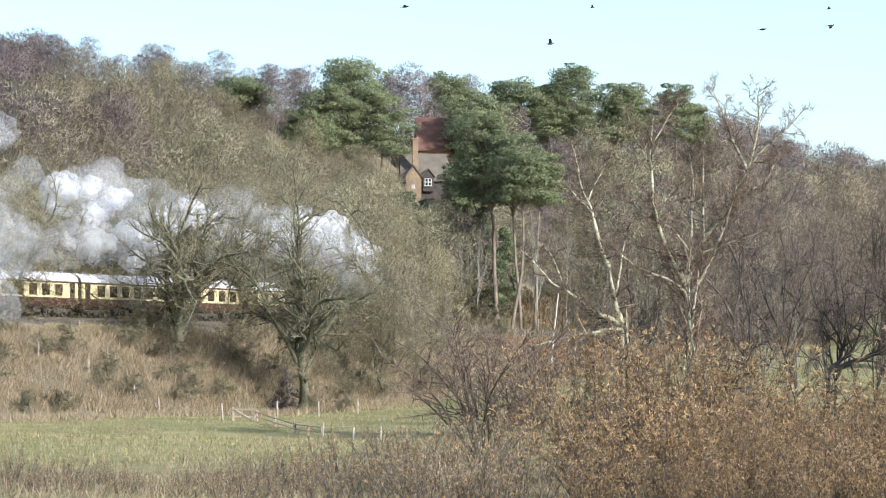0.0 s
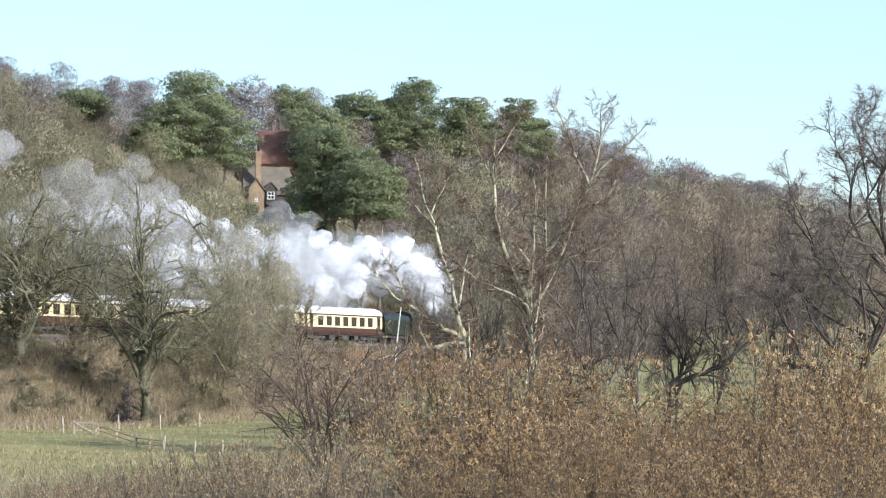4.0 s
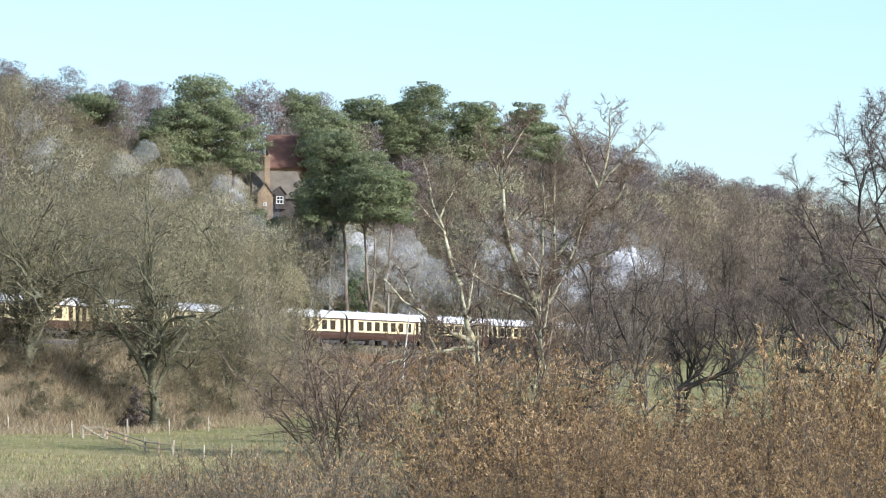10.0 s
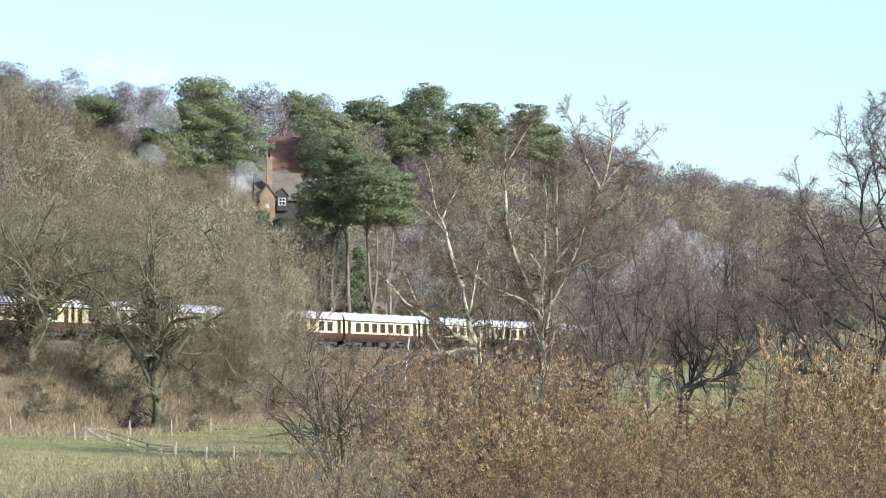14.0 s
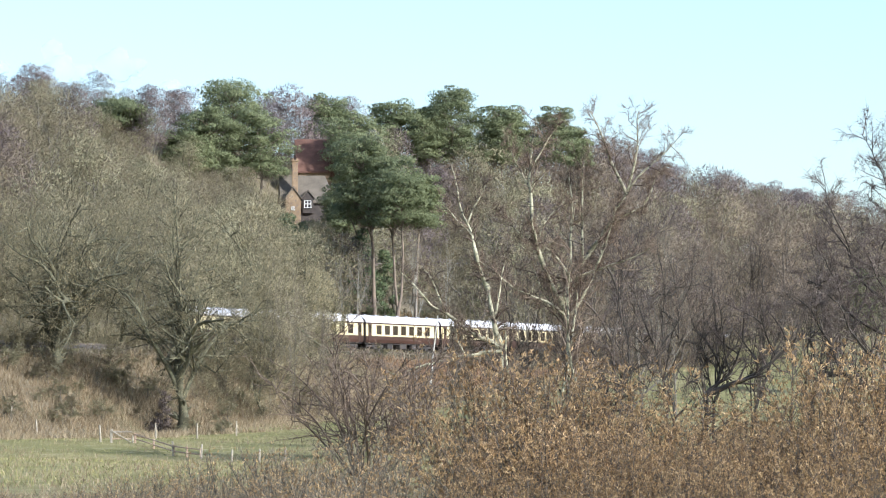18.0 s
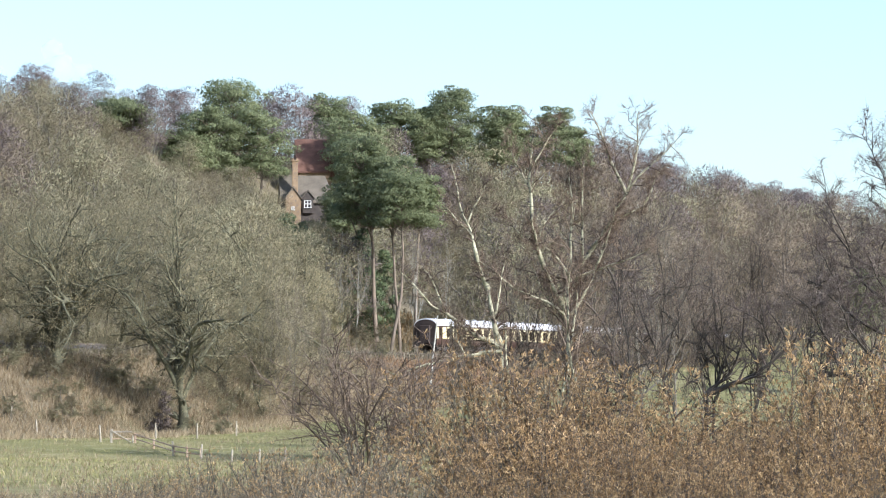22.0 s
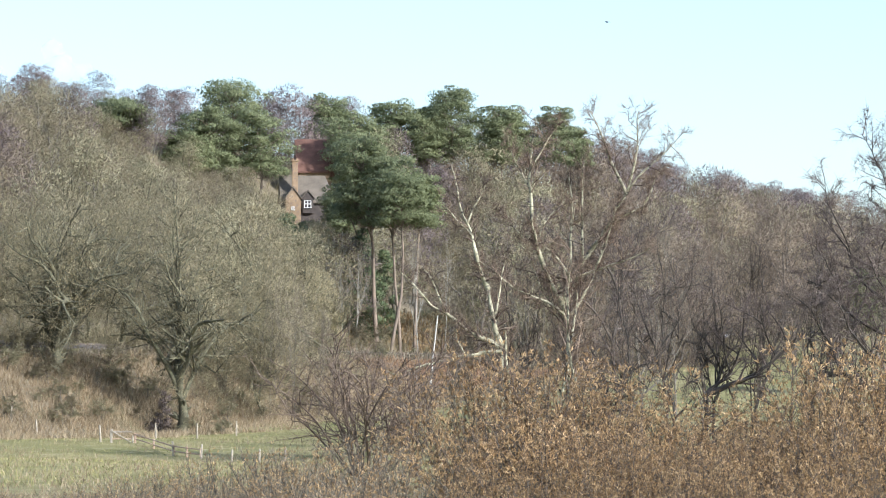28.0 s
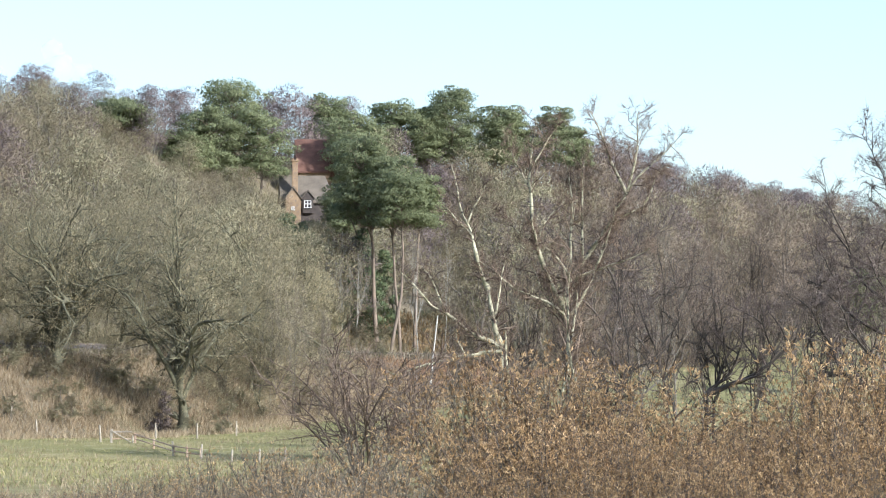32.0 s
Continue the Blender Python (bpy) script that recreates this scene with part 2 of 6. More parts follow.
def land_material():
    """Pasture on the level and leaf litter with moss on the steep."""
    m, t, p = shader("pasture_and_litter")
    grass = mixed(t, "MIX", ramp_of(t, noise_of(t, 0.09), [(0.4, (0, 0, 0)), (0.65, (1, 1, 1))]), (0.183, 0.18, 0.068), (0.28, 0.247, 0.114))
    grass = mixed(t, "MIX", ramp_of(t, noise_of(t, 0.8, 6), [(0.5, (0, 0, 0)), (0.75, (1, 1, 1))]), grass, (0.36, 0.32, 0.19))
    litter = mixed(t, "MIX", ramp_of(t, noise_of(t, 0.3), [(0.35, (0, 0, 0)), (0.65, (1, 1, 1))]), (0.15, 0.125, 0.085), (0.25, 0.215, 0.15))
    litter = mixed(t, "MIX", ramp_of(t, noise_of(t, 0.11, 5), [(0.55, (0, 0, 0)), (0.7, (1, 1, 1))]), litter, (0.12, 0.12, 0.05))
    g = t.nodes.new("ShaderNodeNewGeometry")
    s = t.nodes.new("ShaderNodeSeparateXYZ")
    t.links.new(g.outputs["True Normal"], s.inputs[0])
    steep = ramp_of(t, s.outputs["Z"], [(0.945, (1, 1, 1)), (0.985, (0, 0, 0))])
    col = mixed(t, "MIX", steep, grass, litter)
    grain = ramp_of(t, noise_of(t, 6.0, 6, 0.7), [(0.25, (0.65, 0.65, 0.65)), (0.75, (1.2, 1.2, 1.2))])
    t.links.new(mixed(t, "MULTIPLY", 1.0, col, grain), p.inputs["Base Color"])
    p.inputs["Roughness"].default_value = 0.95
    p.inputs["Specular IOR Level"].default_value = 0.15
    b = t.nodes.new("ShaderNodeBump")
    b.inputs["Strength"].default_value = 0.6
    b.inputs["Distance"].default_value = 0.3
    t.links.new(noise_of(t, 3.0, 6), b.inputs["Height"])
    t.links.new(b.outputs["Normal"], p.inputs["Normal"])
    return m


land = new("ground", mesh_of("ground", gv, gf))
land.data.materials.append(land_material())
land.data.polygons.foreach_set("use_smooth", np.ones(len(gf), bool))
tagged(land, "green pasture rising to a steep wooded hillside", "ground", kind="structure")

# ---- permanent way ----
TURN = math.degrees(math.atan2(ALONG[1], ALONG[0]))
WAY = Matrix.Translation((*TRACK, 0)) @ Matrix.Rotation(radians(TURN), 4, "Z")   # x along the line, y to its left
bed = thing("railway_track", WAY, "single railway track on a pale stone ballast bed", "railway track", kind="structure")
bm = bmesh.new()
sec = [(-3.3, RAIL - 0.75), (-2.0, RAIL - 0.22), (2.0, RAIL - 0.22), (3.3, RAIL - 0.75)]
ra = [bm.verts.new((-330, y, z)) for y, z in sec]
rb = [bm.verts.new((420, y, z)) for y, z in sec]
for i in range(3):
    bm.faces.new((ra[i], rb[i], rb[i + 1], ra[i + 1]))
part("ballast", bm, BALLAST, bed)
for y in (-0.75, 0.75):
    bm = bmesh.new()
    block(bm, -330, 420, y - 0.035, y + 0.035, RAIL - 0.06, RAIL)
    block(bm, -330, 420, y - 0.07, y + 0.07, RAIL - 0.2, RAIL - 0.16)
    block(bm, -330, 420, y - 0.012, y + 0.012, RAIL - 0.16, RAIL - 0.06)
    part("rail", bm, STEEL, bed)
bm = bmesh.new()
for k in range(300):
    block(bm, -120 + k * 0.75, -119.75 + k * 0.75, -1.3, 1.3, RAIL - 0.3, RAIL - 0.19)
ob = part("sleepers", bm, TIMBER, bed)
tagged(ob, kind="stuff")


# ---- how trees grow ----
def unit(v):
    return v / np.maximum(np.linalg.norm(v, axis=-1, keepdims=True), 1e-9)


def bend(rng, start, way, length, k, wobble, lift):
    """Crooked branches: (n, k, 3) points."""
    pts = np.zeros((len(start), k, 3))
    pts[:, 0] = start
    d = unit(np.array(way, float))
    step = (np.asarray(length) / (k - 1))[:, None]
    for i in range(1, k):
        d = d + rng.normal(0, wobble, d.shape)
        d[:, 2] += lift
        d = unit(d)
        pts[:, i] = pts[:, i - 1] + d * step
    return pts


def sprout(rng, pts, rad, length, per, t0, t1, ratio, angle, up, thin=0.6):
    """Where the next branches leave: starts, ways, lengths and radii."""
    n, k = pts.shape[:2]
    par = np.repeat(np.arange(n), per)
    t = t0 + (t1 - t0) * (np.tile(np.arange(per), n) + rng.uniform(0, 1, len(par))) / per
    f = t * (k - 1)
    i = np.minimum(f.astype(int), k - 2)
    w = (f - i)[:, None]
    start = pts[par, i] * (1 - w) + pts[par, i + 1] * w
    tang = unit(pts[par, i + 1] - pts[par, i])
    side = rng.normal(size=tang.shape)
    side = unit(side - (side * tang).sum(1, keepdims=True) * tang)
    a = (angle * rng.uniform(0.6, 1.25, len(par)))[:, None]
    way = tang * np.cos(a) + side * np.sin(a)
    way[:, 2] += up
    size = np.asarray(length)[par] * ratio * (1.0 - 0.5 * t) * rng.uniform(0.7, 1.25, len(par))
    r = (rad[par, i] * (1 - w[:, 0]) + rad[par, i + 1] * w[:, 0]) * thin
    return start, unit(way), size, r


def taper(r0, k, end=0.25):
    return np.asarray(r0)[:, None] * np.linspace(1, end, k)[None]


def tubes(pts, rad, sides):
    n, k = pts.shape[:2]
    tang = unit(np.gradient(pts, axis=1))
    ref = np.where(np.abs(tang[..., 2:]) > 0.9, (1.0, 0, 0), (0, 0, 1.0))
    e1 = unit(np.cross(tang, ref))
    e2 = np.cross(tang, e1)
    a = np.arange(sides) * 2 * np.pi / sides
    ring = e1[:, :, None] * np.cos(a)[:, None] + e2[:, :, None] * np.sin(a)[:, None]
    v = (pts[:, :, None] + ring * rad[:, :, None, None]).reshape(-1, 3)
    b, i, s = np.meshgrid(np.arange(n), np.arange(k - 1), np.arange(sides), indexing="ij")
    q = (b * k + i) * sides
    f = np.stack([q + s, q + (s + 1) % sides, q + sides + (s + 1) % sides, q + sides + s], -1).reshape(-1, 4)
    return v, f


def twigs(rng, pts, per, length, width, angle=0.7, up=0.15, t0=0.1):
    """Fine twigs, one thin blade each."""
    n, k = pts.shape[:2]
    par = np.repeat(np.arange(n), per)
    t = rng.uniform(t0, 1, len(par))
    f = t * (k - 1)
    i = np.minimum(f.astype(int), k - 2)
    w = (f - i)[:, None]
    start = pts[par, i] * (1 - w) + pts[par, i + 1] * w
    tang = unit(pts[par, i + 1] - pts[par, i])
    way = tang + rng.normal(0, angle, tang.shape)
    way[:, 2] += up
    way = unit(way)
    size = (length * rng.uniform(0.5, 1.3, len(par)))[:, None]
    side = unit(np.cross(way, rng.normal(size=way.shape))) * (width * rng.uniform(0.6, 1.3, len(par)))[:, None] / 2
    v = np.stack([start - side, start + side, start + way * size], 1).reshape(-1, 3)
    return v, np.arange(len(v)).reshape(-1, 3)


def blades(rng, centre, way, length, width):
    """Single leaves or needles tufts: narrow rhombs of two triangles."""
    side = unit(np.cross(way, rng.normal(size=way.shape))) * width[:, None] / 2
    mid = centre + way * length[:, None] * 0.45
    v = np.stack([centre, mid + side, centre + way * length[:, None], mid - side], 1).reshape(-1, 3)
    return v, np.arange(len(v)).reshape(-1, 4)


def fitted(wood, fine, tall, wide):
    """Scales a grown tree to its height and crown radius."""
    allv = np.concatenate([fine] + [w[0] for w in wood])
    top = np.quantile(allv[:, 2], 0.998)
    r = np.quantile(np.hypot(allv[:, 0], allv[:, 1]), 0.97)
    s = np.array((wide / r, wide / r, tall / top))
    return [(v * s, f) for v, f in wood], fine * s


def rounded(me, n):
    """Shades the blades of a crown together, by the way its surface faces."""
    me.polygons.foreach_set("use_smooth", np.ones(len(n), bool))
    me.normals_split_custom_set_from_vertices(np.repeat(n, 3, 0).tolist())


def facing(v, n):
    """Turns triangles, (m, 3, 3), so that their fronts lie with n."""
    g = np.cross(v[:, 1] - v[:, 0], v[:, 2] - v[:, 0])
    back = (g * n).sum(1) < 0
    v[back] = v[back][:, [0, 2, 1]]
    return v


def bare_tree(seed, tall, wide, trunk_r, limbs=8, per2=6, per3=6, per_twig=30, twig=0.75, twig_w=0.03, fork=0.3, up=0.22, wobble=0.16, lean=0.02, droop=0.0, far=False, tangle=0.75):
    """Trunk with limbs, and the crown of branchlets and twigs, as two meshes."""
    rng = np.random.default_rng(seed)
    p0 = bend(rng, np.zeros((1, 3)), np.array([[rng.normal(0, lean), rng.normal(0, lean), 1.0]]), np.array([0.72 * tall]), 8, 0.07, 0.05)
    r0 = taper([trunk_r], 8, 0.35)
    r0[0, 0] *= 1.45
    s1, w1, l1, q1 = sprout(rng, p0, r0, np.array([tall]), limbs, fork, 0.98, 0.62, 0.85, up, 0.62)
    p1 = bend(rng, s1, w1, l1, 6, wobble, 0.06 - droop)
    r1 = taper(q1, 6)
    s2, w2, l2, q2 = sprout(rng, p1, r1, l1, per2, 0.2, 0.98, 0.62, 0.8, up * 0.5, 0.6)
    p2 = bend(rng, s2, w2, l2, 5, wobble * 1.2, 0.04 - droop)
    r2 = taper(q2, 5)
    s3, w3, l3, q3 = sprout(rng, p2, r2, l2, per3, 0.15, 1.0, 0.62, 0.8, up * 0.4, 0.6)
    p3 = bend(rng, s3, w3, l3, 3, wobble * 1.2, 0.02 - droop)
    r3 = taper(np.maximum(q3, 0.012), 3)
    tv, tf = twigs(rng, p3, per_twig, twig, twig_w, tangle, 0.14 - droop * 3)
    uv, uf = twigs(rng, p2, per_twig // 3, twig, twig_w, tangle, 0.18 - droop * 3)
    fine, ff = joined([(tv, tf), (uv, uf)])
    if far:
        wood = [tubes(p0, r0, 6), tubes(p1[:, ::2], r1[:, ::2], 4), tubes(p2[:, ::2], r2[:, ::2], 3)]
    else:
        wood = [tubes(p0, r0, 8), tubes(p1, r1, 5), tubes(p2[:, ::2], r2[:, ::2], 4), tubes(p3[:, ::2], r3[:, ::2], 3)]
    wood, fine = fitted(wood, fine, tall, wide)
    crown = mesh_of("crown", fine, ff)
    if far:
        mid = fine.reshape(-1, 3, 3).mean(1)
        n = unit((mid - (0, 0, tall * 0.5)) / (wide, wide, tall * 0.5) + (0, 0, 0.2) + rng.normal(0, 0.28, mid.shape))
        rounded(crown, n)
    return mesh_of("trunk", *joined(wood)), crown


def billows(rng, tall, wide, low, lumps, n, twig, width, squash=0.7):
    """Fine twigs of a crown that billows in rounded heads: triangles and the way each head faces."""
    i = np.arange(lumps)
    h = (i + 0.5) / lumps
    a = i * 2.4 + rng.uniform(-0.5, 0.5, lumps)
    rad = wide * 0.62 * np.sqrt(np.clip(1 - h ** 2.2, 0.02, 1)) * rng.uniform(0.75, 1.1, lumps)
    big = wide * rng.uniform(0.36, 0.52, lumps)
    c = np.stack([rad * np.cos(a), rad * np.sin(a), tall * (low + (1 - low) * h) - big * squash * 0.75], 1)
    who = rng.integers(0, lumps, n)
    d = unit(rng.normal(size=(n, 3)) + (0, 0, 0.35))
    rough = 1 + 0.13 * np.sin(d[:, 0] * 6 + who) * np.sin(d[:, 1] * 7 + who * 3)
    pos = c[who] + d * (big[who] * rough * rng.uniform(0.5, 1.02, n) ** 0.6)[:, None] * (1, 1, squash)
    way = unit(d * 0.7 + rng.normal(0, 0.75, d.shape) + (0, 0, 0.35))
    ln = twig * rng.uniform(0.5, 1.3, n)
    side = unit(np.cross(way, d + rng.normal(0, 0.4, d.shape))) * (width * rng.uniform(0.6, 1.3, n) / 2)[:, None]
    out = unit(c + (0, 0, 0.2) - (0, 0, tall * 0.5))[who]
    soft = unit(d * (1, 1, 1.2) + out * 0.7 + rng.normal(0, 0.2, d.shape))
    tri = facing(np.stack([pos - side, pos + side, pos + way * ln[:, None]], 1), soft)
    return tri.reshape(-1, 3), soft


def wood_tree(seed, tall, wide, trunk_r, low=0.3, lumps=11, n=2900, twig=0.52, width=0.09, limbs=7):
    """A far woodland tree: stem, limbs and a billowing crown of fine twigs."""
    rng = np.random.default_rng(seed)
    p0 = bend(rng, np.zeros((1, 3)), np.array([[rng.normal(0, 0.05), rng.normal(0, 0.05), 1.0]]), np.array([0.75 * tall]), 6, 0.08, 0.05)
    r0 = taper([trunk_r], 6, 0.3)
    s1, w1, l1, q1 = sprout(rng, p0, r0, np.array([tall]), limbs, 0.2, 0.95, 0.6, 0.8, 0.2, 0.6)
    p1 = bend(rng, s1, w1, l1, 4, 0.16, 0.04)
    r1 = taper(q1, 4)
    s2, w2, l2, q2 = sprout(rng, p1, r1, l1, 4, 0.3, 1.0, 0.6, 0.8, 0.1, 0.6)
    p2 = bend(rng, s2, w2, l2, 3, 0.2, 0.03)
    wood = [tubes(p0, r0, 6), tubes(p1, r1, 4), tubes(p2, taper(q2, 3), 3)]
    allv = np.concatenate([v for v, f in wood])
    s = np.array((0.92 * wide / np.quantile(np.hypot(allv[:, 0], allv[:, 1]), 0.98),) * 2 + (0.94 * tall / allv[:, 2].max(),))
    v, soft = billows(rng, tall, wide, low, lumps, n, twig, width)
    crown = mesh_of("crown", v, np.arange(len(v)).reshape(-1, 3))
    rounded(crown, soft)
    return mesh_of("trunk", *joined([(w * s, f) for w, f in wood])), crown


def pine_tree(seed, tall, wide, crown0, trunk_r, clumps=70, tufts=190, flat=0.46, tuft=0.3, boughs=0):
    """Bare trunk with limbs, and a crown of flat, ragged needle clumps."""
    rng = np.random.default_rng(seed)
    crown0 = max(crown0, 1 - 2.1 * wide / tall)
    p0 = bend(rng, np.zeros((1, 3)), np.array([[rng.normal(0, 0.04), rng.normal(0, 0.04), 1.0]]), np.array([tall * 0.96]), 9, 0.06, 0.05)
    p0[0, :, 2] *= tall * 0.93 / p0[0, -1, 2]
    r0 = taper([trunk_r], 9, 0.2)
    h = (np.arange(clumps) + rng.uniform(0, 1, clumps)) / clumps
    layer = h * 0.97 - 0.04 + rng.normal(0, 0.06, clumps)
    z = tall * (crown0 + (1 - crown0) * np.clip(layer, 0, 1) ** 0.9) - 0.45
    a = np.arange(clumps) * 2.4 + rng.uniform(-0.6, 0.6, clumps)
    lobe = 0.95 + 0.22 * np.sin(a * 2 + seed) + 0.15 * np.sin(h * 9 + seed * 2)
    edge = wide * lobe * np.sqrt(np.clip(1 - np.abs((h - 0.42) / 0.66) ** 2.4, 0.05, 1))
    reach = edge * np.sqrt(rng.uniform(0.1, 1, clumps)) * 0.9
    stem = np.array([np.interp(z * 0.93, p0[0, :, 2], p0[0, :, i]) for i in range(2)]).T
    c = np.stack([stem[:, 0] + reach * np.cos(a), stem[:, 1] + reach * np.sin(a), z - reach * 0.06], 1)
    start = np.stack([stem[:, 0], stem[:, 1], np.maximum(z - reach * 0.5 - 0.3, tall * 0.3)], 1)
    mid = (start + c) / 2 + rng.normal(0, 0.3, c.shape)
    p1 = np.stack([start, mid, c], 1)
    r1 = taper(np.full(clumps, trunk_r * 0.24), 3, 0.25)
    size = rng.uniform(0.6, 1.45, clumps) * (0.42 + wide * 0.18)
    n = clumps * tufts
    who = np.repeat(np.arange(clumps), tufts)
    dirs = unit(rng.normal(size=(n, 3)) + (0, 0, 0.25))
    lump = 1 + 0.22 * np.sin(dirs[:, 0] * 5 + who) * np.sin(dirs[:, 1] * 6 + who * 2) + 0.12 * np.sin(dirs[:, 2] * 11 + who)
    spike = rng.uniform(0, 1, n) < 0.35
    pos = c[who] + dirs * (rng.uniform(0.78, 1.03, n) * size[who] * lump)[:, None] * np.array((1.1, 1.1, flat))
    flatd = unit(dirs * (1, 1, 1 / flat))
    lie = unit(np.cross(flatd, rng.normal(size=flatd.shape)))
    way = unit(np.where(spike[:, None], flatd + lie * 0.7 + (0, 0, 0.35), lie + flatd * 0.25 + (0, 0, 0.3)))
    across = unit(np.cross(way, flatd + rng.normal(0, 0.3, way.shape)))
    ln = tuft * rng.uniform(0.6, 1.3, n)
    side = across * (ln * np.where(spike, 0.12, 0.34))[:, None]
    tri = np.stack([pos - side, pos + side, pos + way * ln[:, None]], 1)
    out = np.stack([np.cos(a), np.sin(a), np.full(clumps, 0.2)], 1)[who] * (reach / wide)[who][:, None]
    soft = unit(flatd * 0.9 + out * 0.45 + rng.normal(0, 0.16, dirs.shape))
    crown = mesh_of("crown", facing(tri, soft).reshape(-1, 3), np.arange(3 * n).reshape(-1, 3))
    rounded(crown, soft)
    wood = [tubes(p0, r0, 8), tubes(p1, r1, 4)]
    if boughs:
        f = rng.uniform(0.48, 0.66, boughs) * tall
        b0 = np.stack([np.interp(f, p0[0, :, 2], p0[0, :, i]) for i in range(2)] + [f], 1)
        ba = rng.uniform(0, 6.28, boughs)
        way = np.stack([np.cos(ba) * 0.6, np.sin(ba) * 0.6, np.full(boughs, 1.0)], 1)
        p3 = bend(rng, b0, way, rng.uniform(0.14, 0.24, boughs) * tall, 6, 0.16, 0.05)
        wood.append(tubes(p3, taper(np.full(boughs, trunk_r * 0.55), 6, 0.4), 6))
    return mesh_of("trunk", *joined(wood)), crown


def plant(name, meshes, mats, m, label, category, group=""):
    e = thing(name, m, label, category, group)
    part("trunk", meshes[0], mats[0], e)
    part("crown", meshes[1], mats[1], e)
    return e


def stand(x, y, scale=1.0, turn=0.0, sink=0.15):
    return Matrix.LocRotScale((x, y, height(x, y) - sink), Euler((0, 0, radians(turn))), (scale, scale, scale))


def fork(grown, start):
    """A limb's start: a point, or a share of the length of an earlier limb."""
    if len(start) == 3:
        return start
    p, f = grown[start[0]], start[1] * 8
    i = min(int(f), 7)
    return p[i] + (p[i + 1] - p[i]) * (f - i)


def limbed_tree(seed, limbs, per2=9, per3=6, per_twig=14, twig=0.55, twig_w=0.022, wobble=0.125, size=None, up=0.12, tangle=0.7, dark=True, lift=0.0):
    """A tree told limb by limb: start (x, y, z), way (x, y, z), length, radius and the sideways curl of each."""
    r = np.random.default_rng(seed)
    wood, fine, slim, stem, grown = [], [], [], None, []
    for start, way, ln, rad, curl in limbs:
        k = 9
        p = np.zeros((1, k, 3))
        p[0, 0] = fork(grown, start)
        if len(start) == 3 and start[2] > 0.5 and stem is not None:
            p[0, 0] = [np.interp(start[2], stem[:, 2], stem[:, i]) for i in range(2)] + [min(start[2], stem[-1, 2])]
        d = unit(np.array(way, float))
        for i in range(1, k):
            d = unit(d + np.array((curl, 0, lift)) + r.normal(0, wobble, 3))
            p[0, i] = p[0, i - 1] + d * ln / (k - 1)
        stem = p[0] if stem is None else stem
        grown.append(p[0])
        q = taper([rad], k, 0.28)
        s2, w2, l2, q2 = sprout(r, p, q, np.array([ln]), per2 + int(ln), 0.2, 1.0, 0.42, 0.8, up, 0.55)
        p2 = bend(r, s2, w2, l2, 5, 0.34, 0.02)
        r2 = taper(np.maximum(q2, 0.024), 5)
        s3, w3, l3, q3 = sprout(r, p2, r2, l2, per3, 0.15, 1.0, 0.6, 0.85, up * 0.5, 0.6)
        p3 = bend(r, s3, w3, l3, 3, 0.3, 0.0)
        r3 = taper(np.maximum(q3, 0.013), 3)
        wood += [tubes(p, q, 8)]
        slim += [tubes(p2[:, ::2], r2[:, ::2], 4), tubes(p3[:, ::2], r3[:, ::2], 3)]
        fine += [twigs(r, p3, per_twig, twig, twig_w, tangle, 0.05), twigs(r, p2, per_twig // 2, twig, twig_w, tangle, 0.05)]
    if dark:
        fine += [(v, np.concatenate([f[:, :3], f[:, [0, 2, 3]]])) for v, f in slim]
    else:
        wood += slim
    fv, ff = joined(fine)
    if size:
        wood, fv = fitted(wood, fv, *size)
    return mesh_of("trunk", *joined(wood)), mesh_of("crown", fv, ff)


def spreading_oak(seed, tall, wide, r0):
    """An oak with a short stout trunk that forks into crooked, spreading limbs."""
    r = np.random.default_rng(seed)
    limbs = [((0, 0, 0), (r.normal(0, 0.1), r.normal(0, 0.08), 1), tall * 0.2, r0 * 1.15, 0.0)]
    for i in range(8):
        a, sp = i * 0.785 + r.uniform(-0.3, 0.3), r.uniform(0.12, 0.8)
        limbs.append(((0, r.uniform(0.6, 1.0)), (math.cos(a) * sp, math.sin(a) * sp, 1), tall * r.uniform(0.5, 0.78), r0 * r.uniform(0.34, 0.56), r.normal(0, 0.05)))
    for i in range(23):
        a = i * 0.45 + r.uniform(-0.3, 0.3)
        limbs.append(((int(r.integers(1, 9)), r.uniform(0.15, 0.75)), (math.cos(a), math.sin(a), r.uniform(-0.2, 0.45)), wide * r.uniform(0.4, 0.8), r0 * r.uniform(0.17, 0.31), r.normal(0, 0.06)))
    trunk, crown = limbed_tree(seed, limbs, 7, 4, 5, 0.42, 0.03, 0.28, (tall, wide), 0.03, 1.15, False, 0.03)
    inner = np.empty(len(crown.vertices) * 3, np.float32)
    crown.vertices.foreach_get("co", inner)
    inner = inner.reshape(-1, 3)
    v, soft = billows(r, tall, wide, 0.15, 30, 11000, 0.5, 0.034, 0.6)
    both = np.concatenate([inner, v])
    crown = mesh_of("crown", both, np.arange(len(both)).reshape(-1, 3))
    mid = inner.reshape(-1, 3, 3).mean(1) - (0, 0, tall * 0.5)
    rounded(crown, np.concatenate([unit(mid + r.normal(0, 2.0, mid.shape)), soft]))
    return trunk, crown


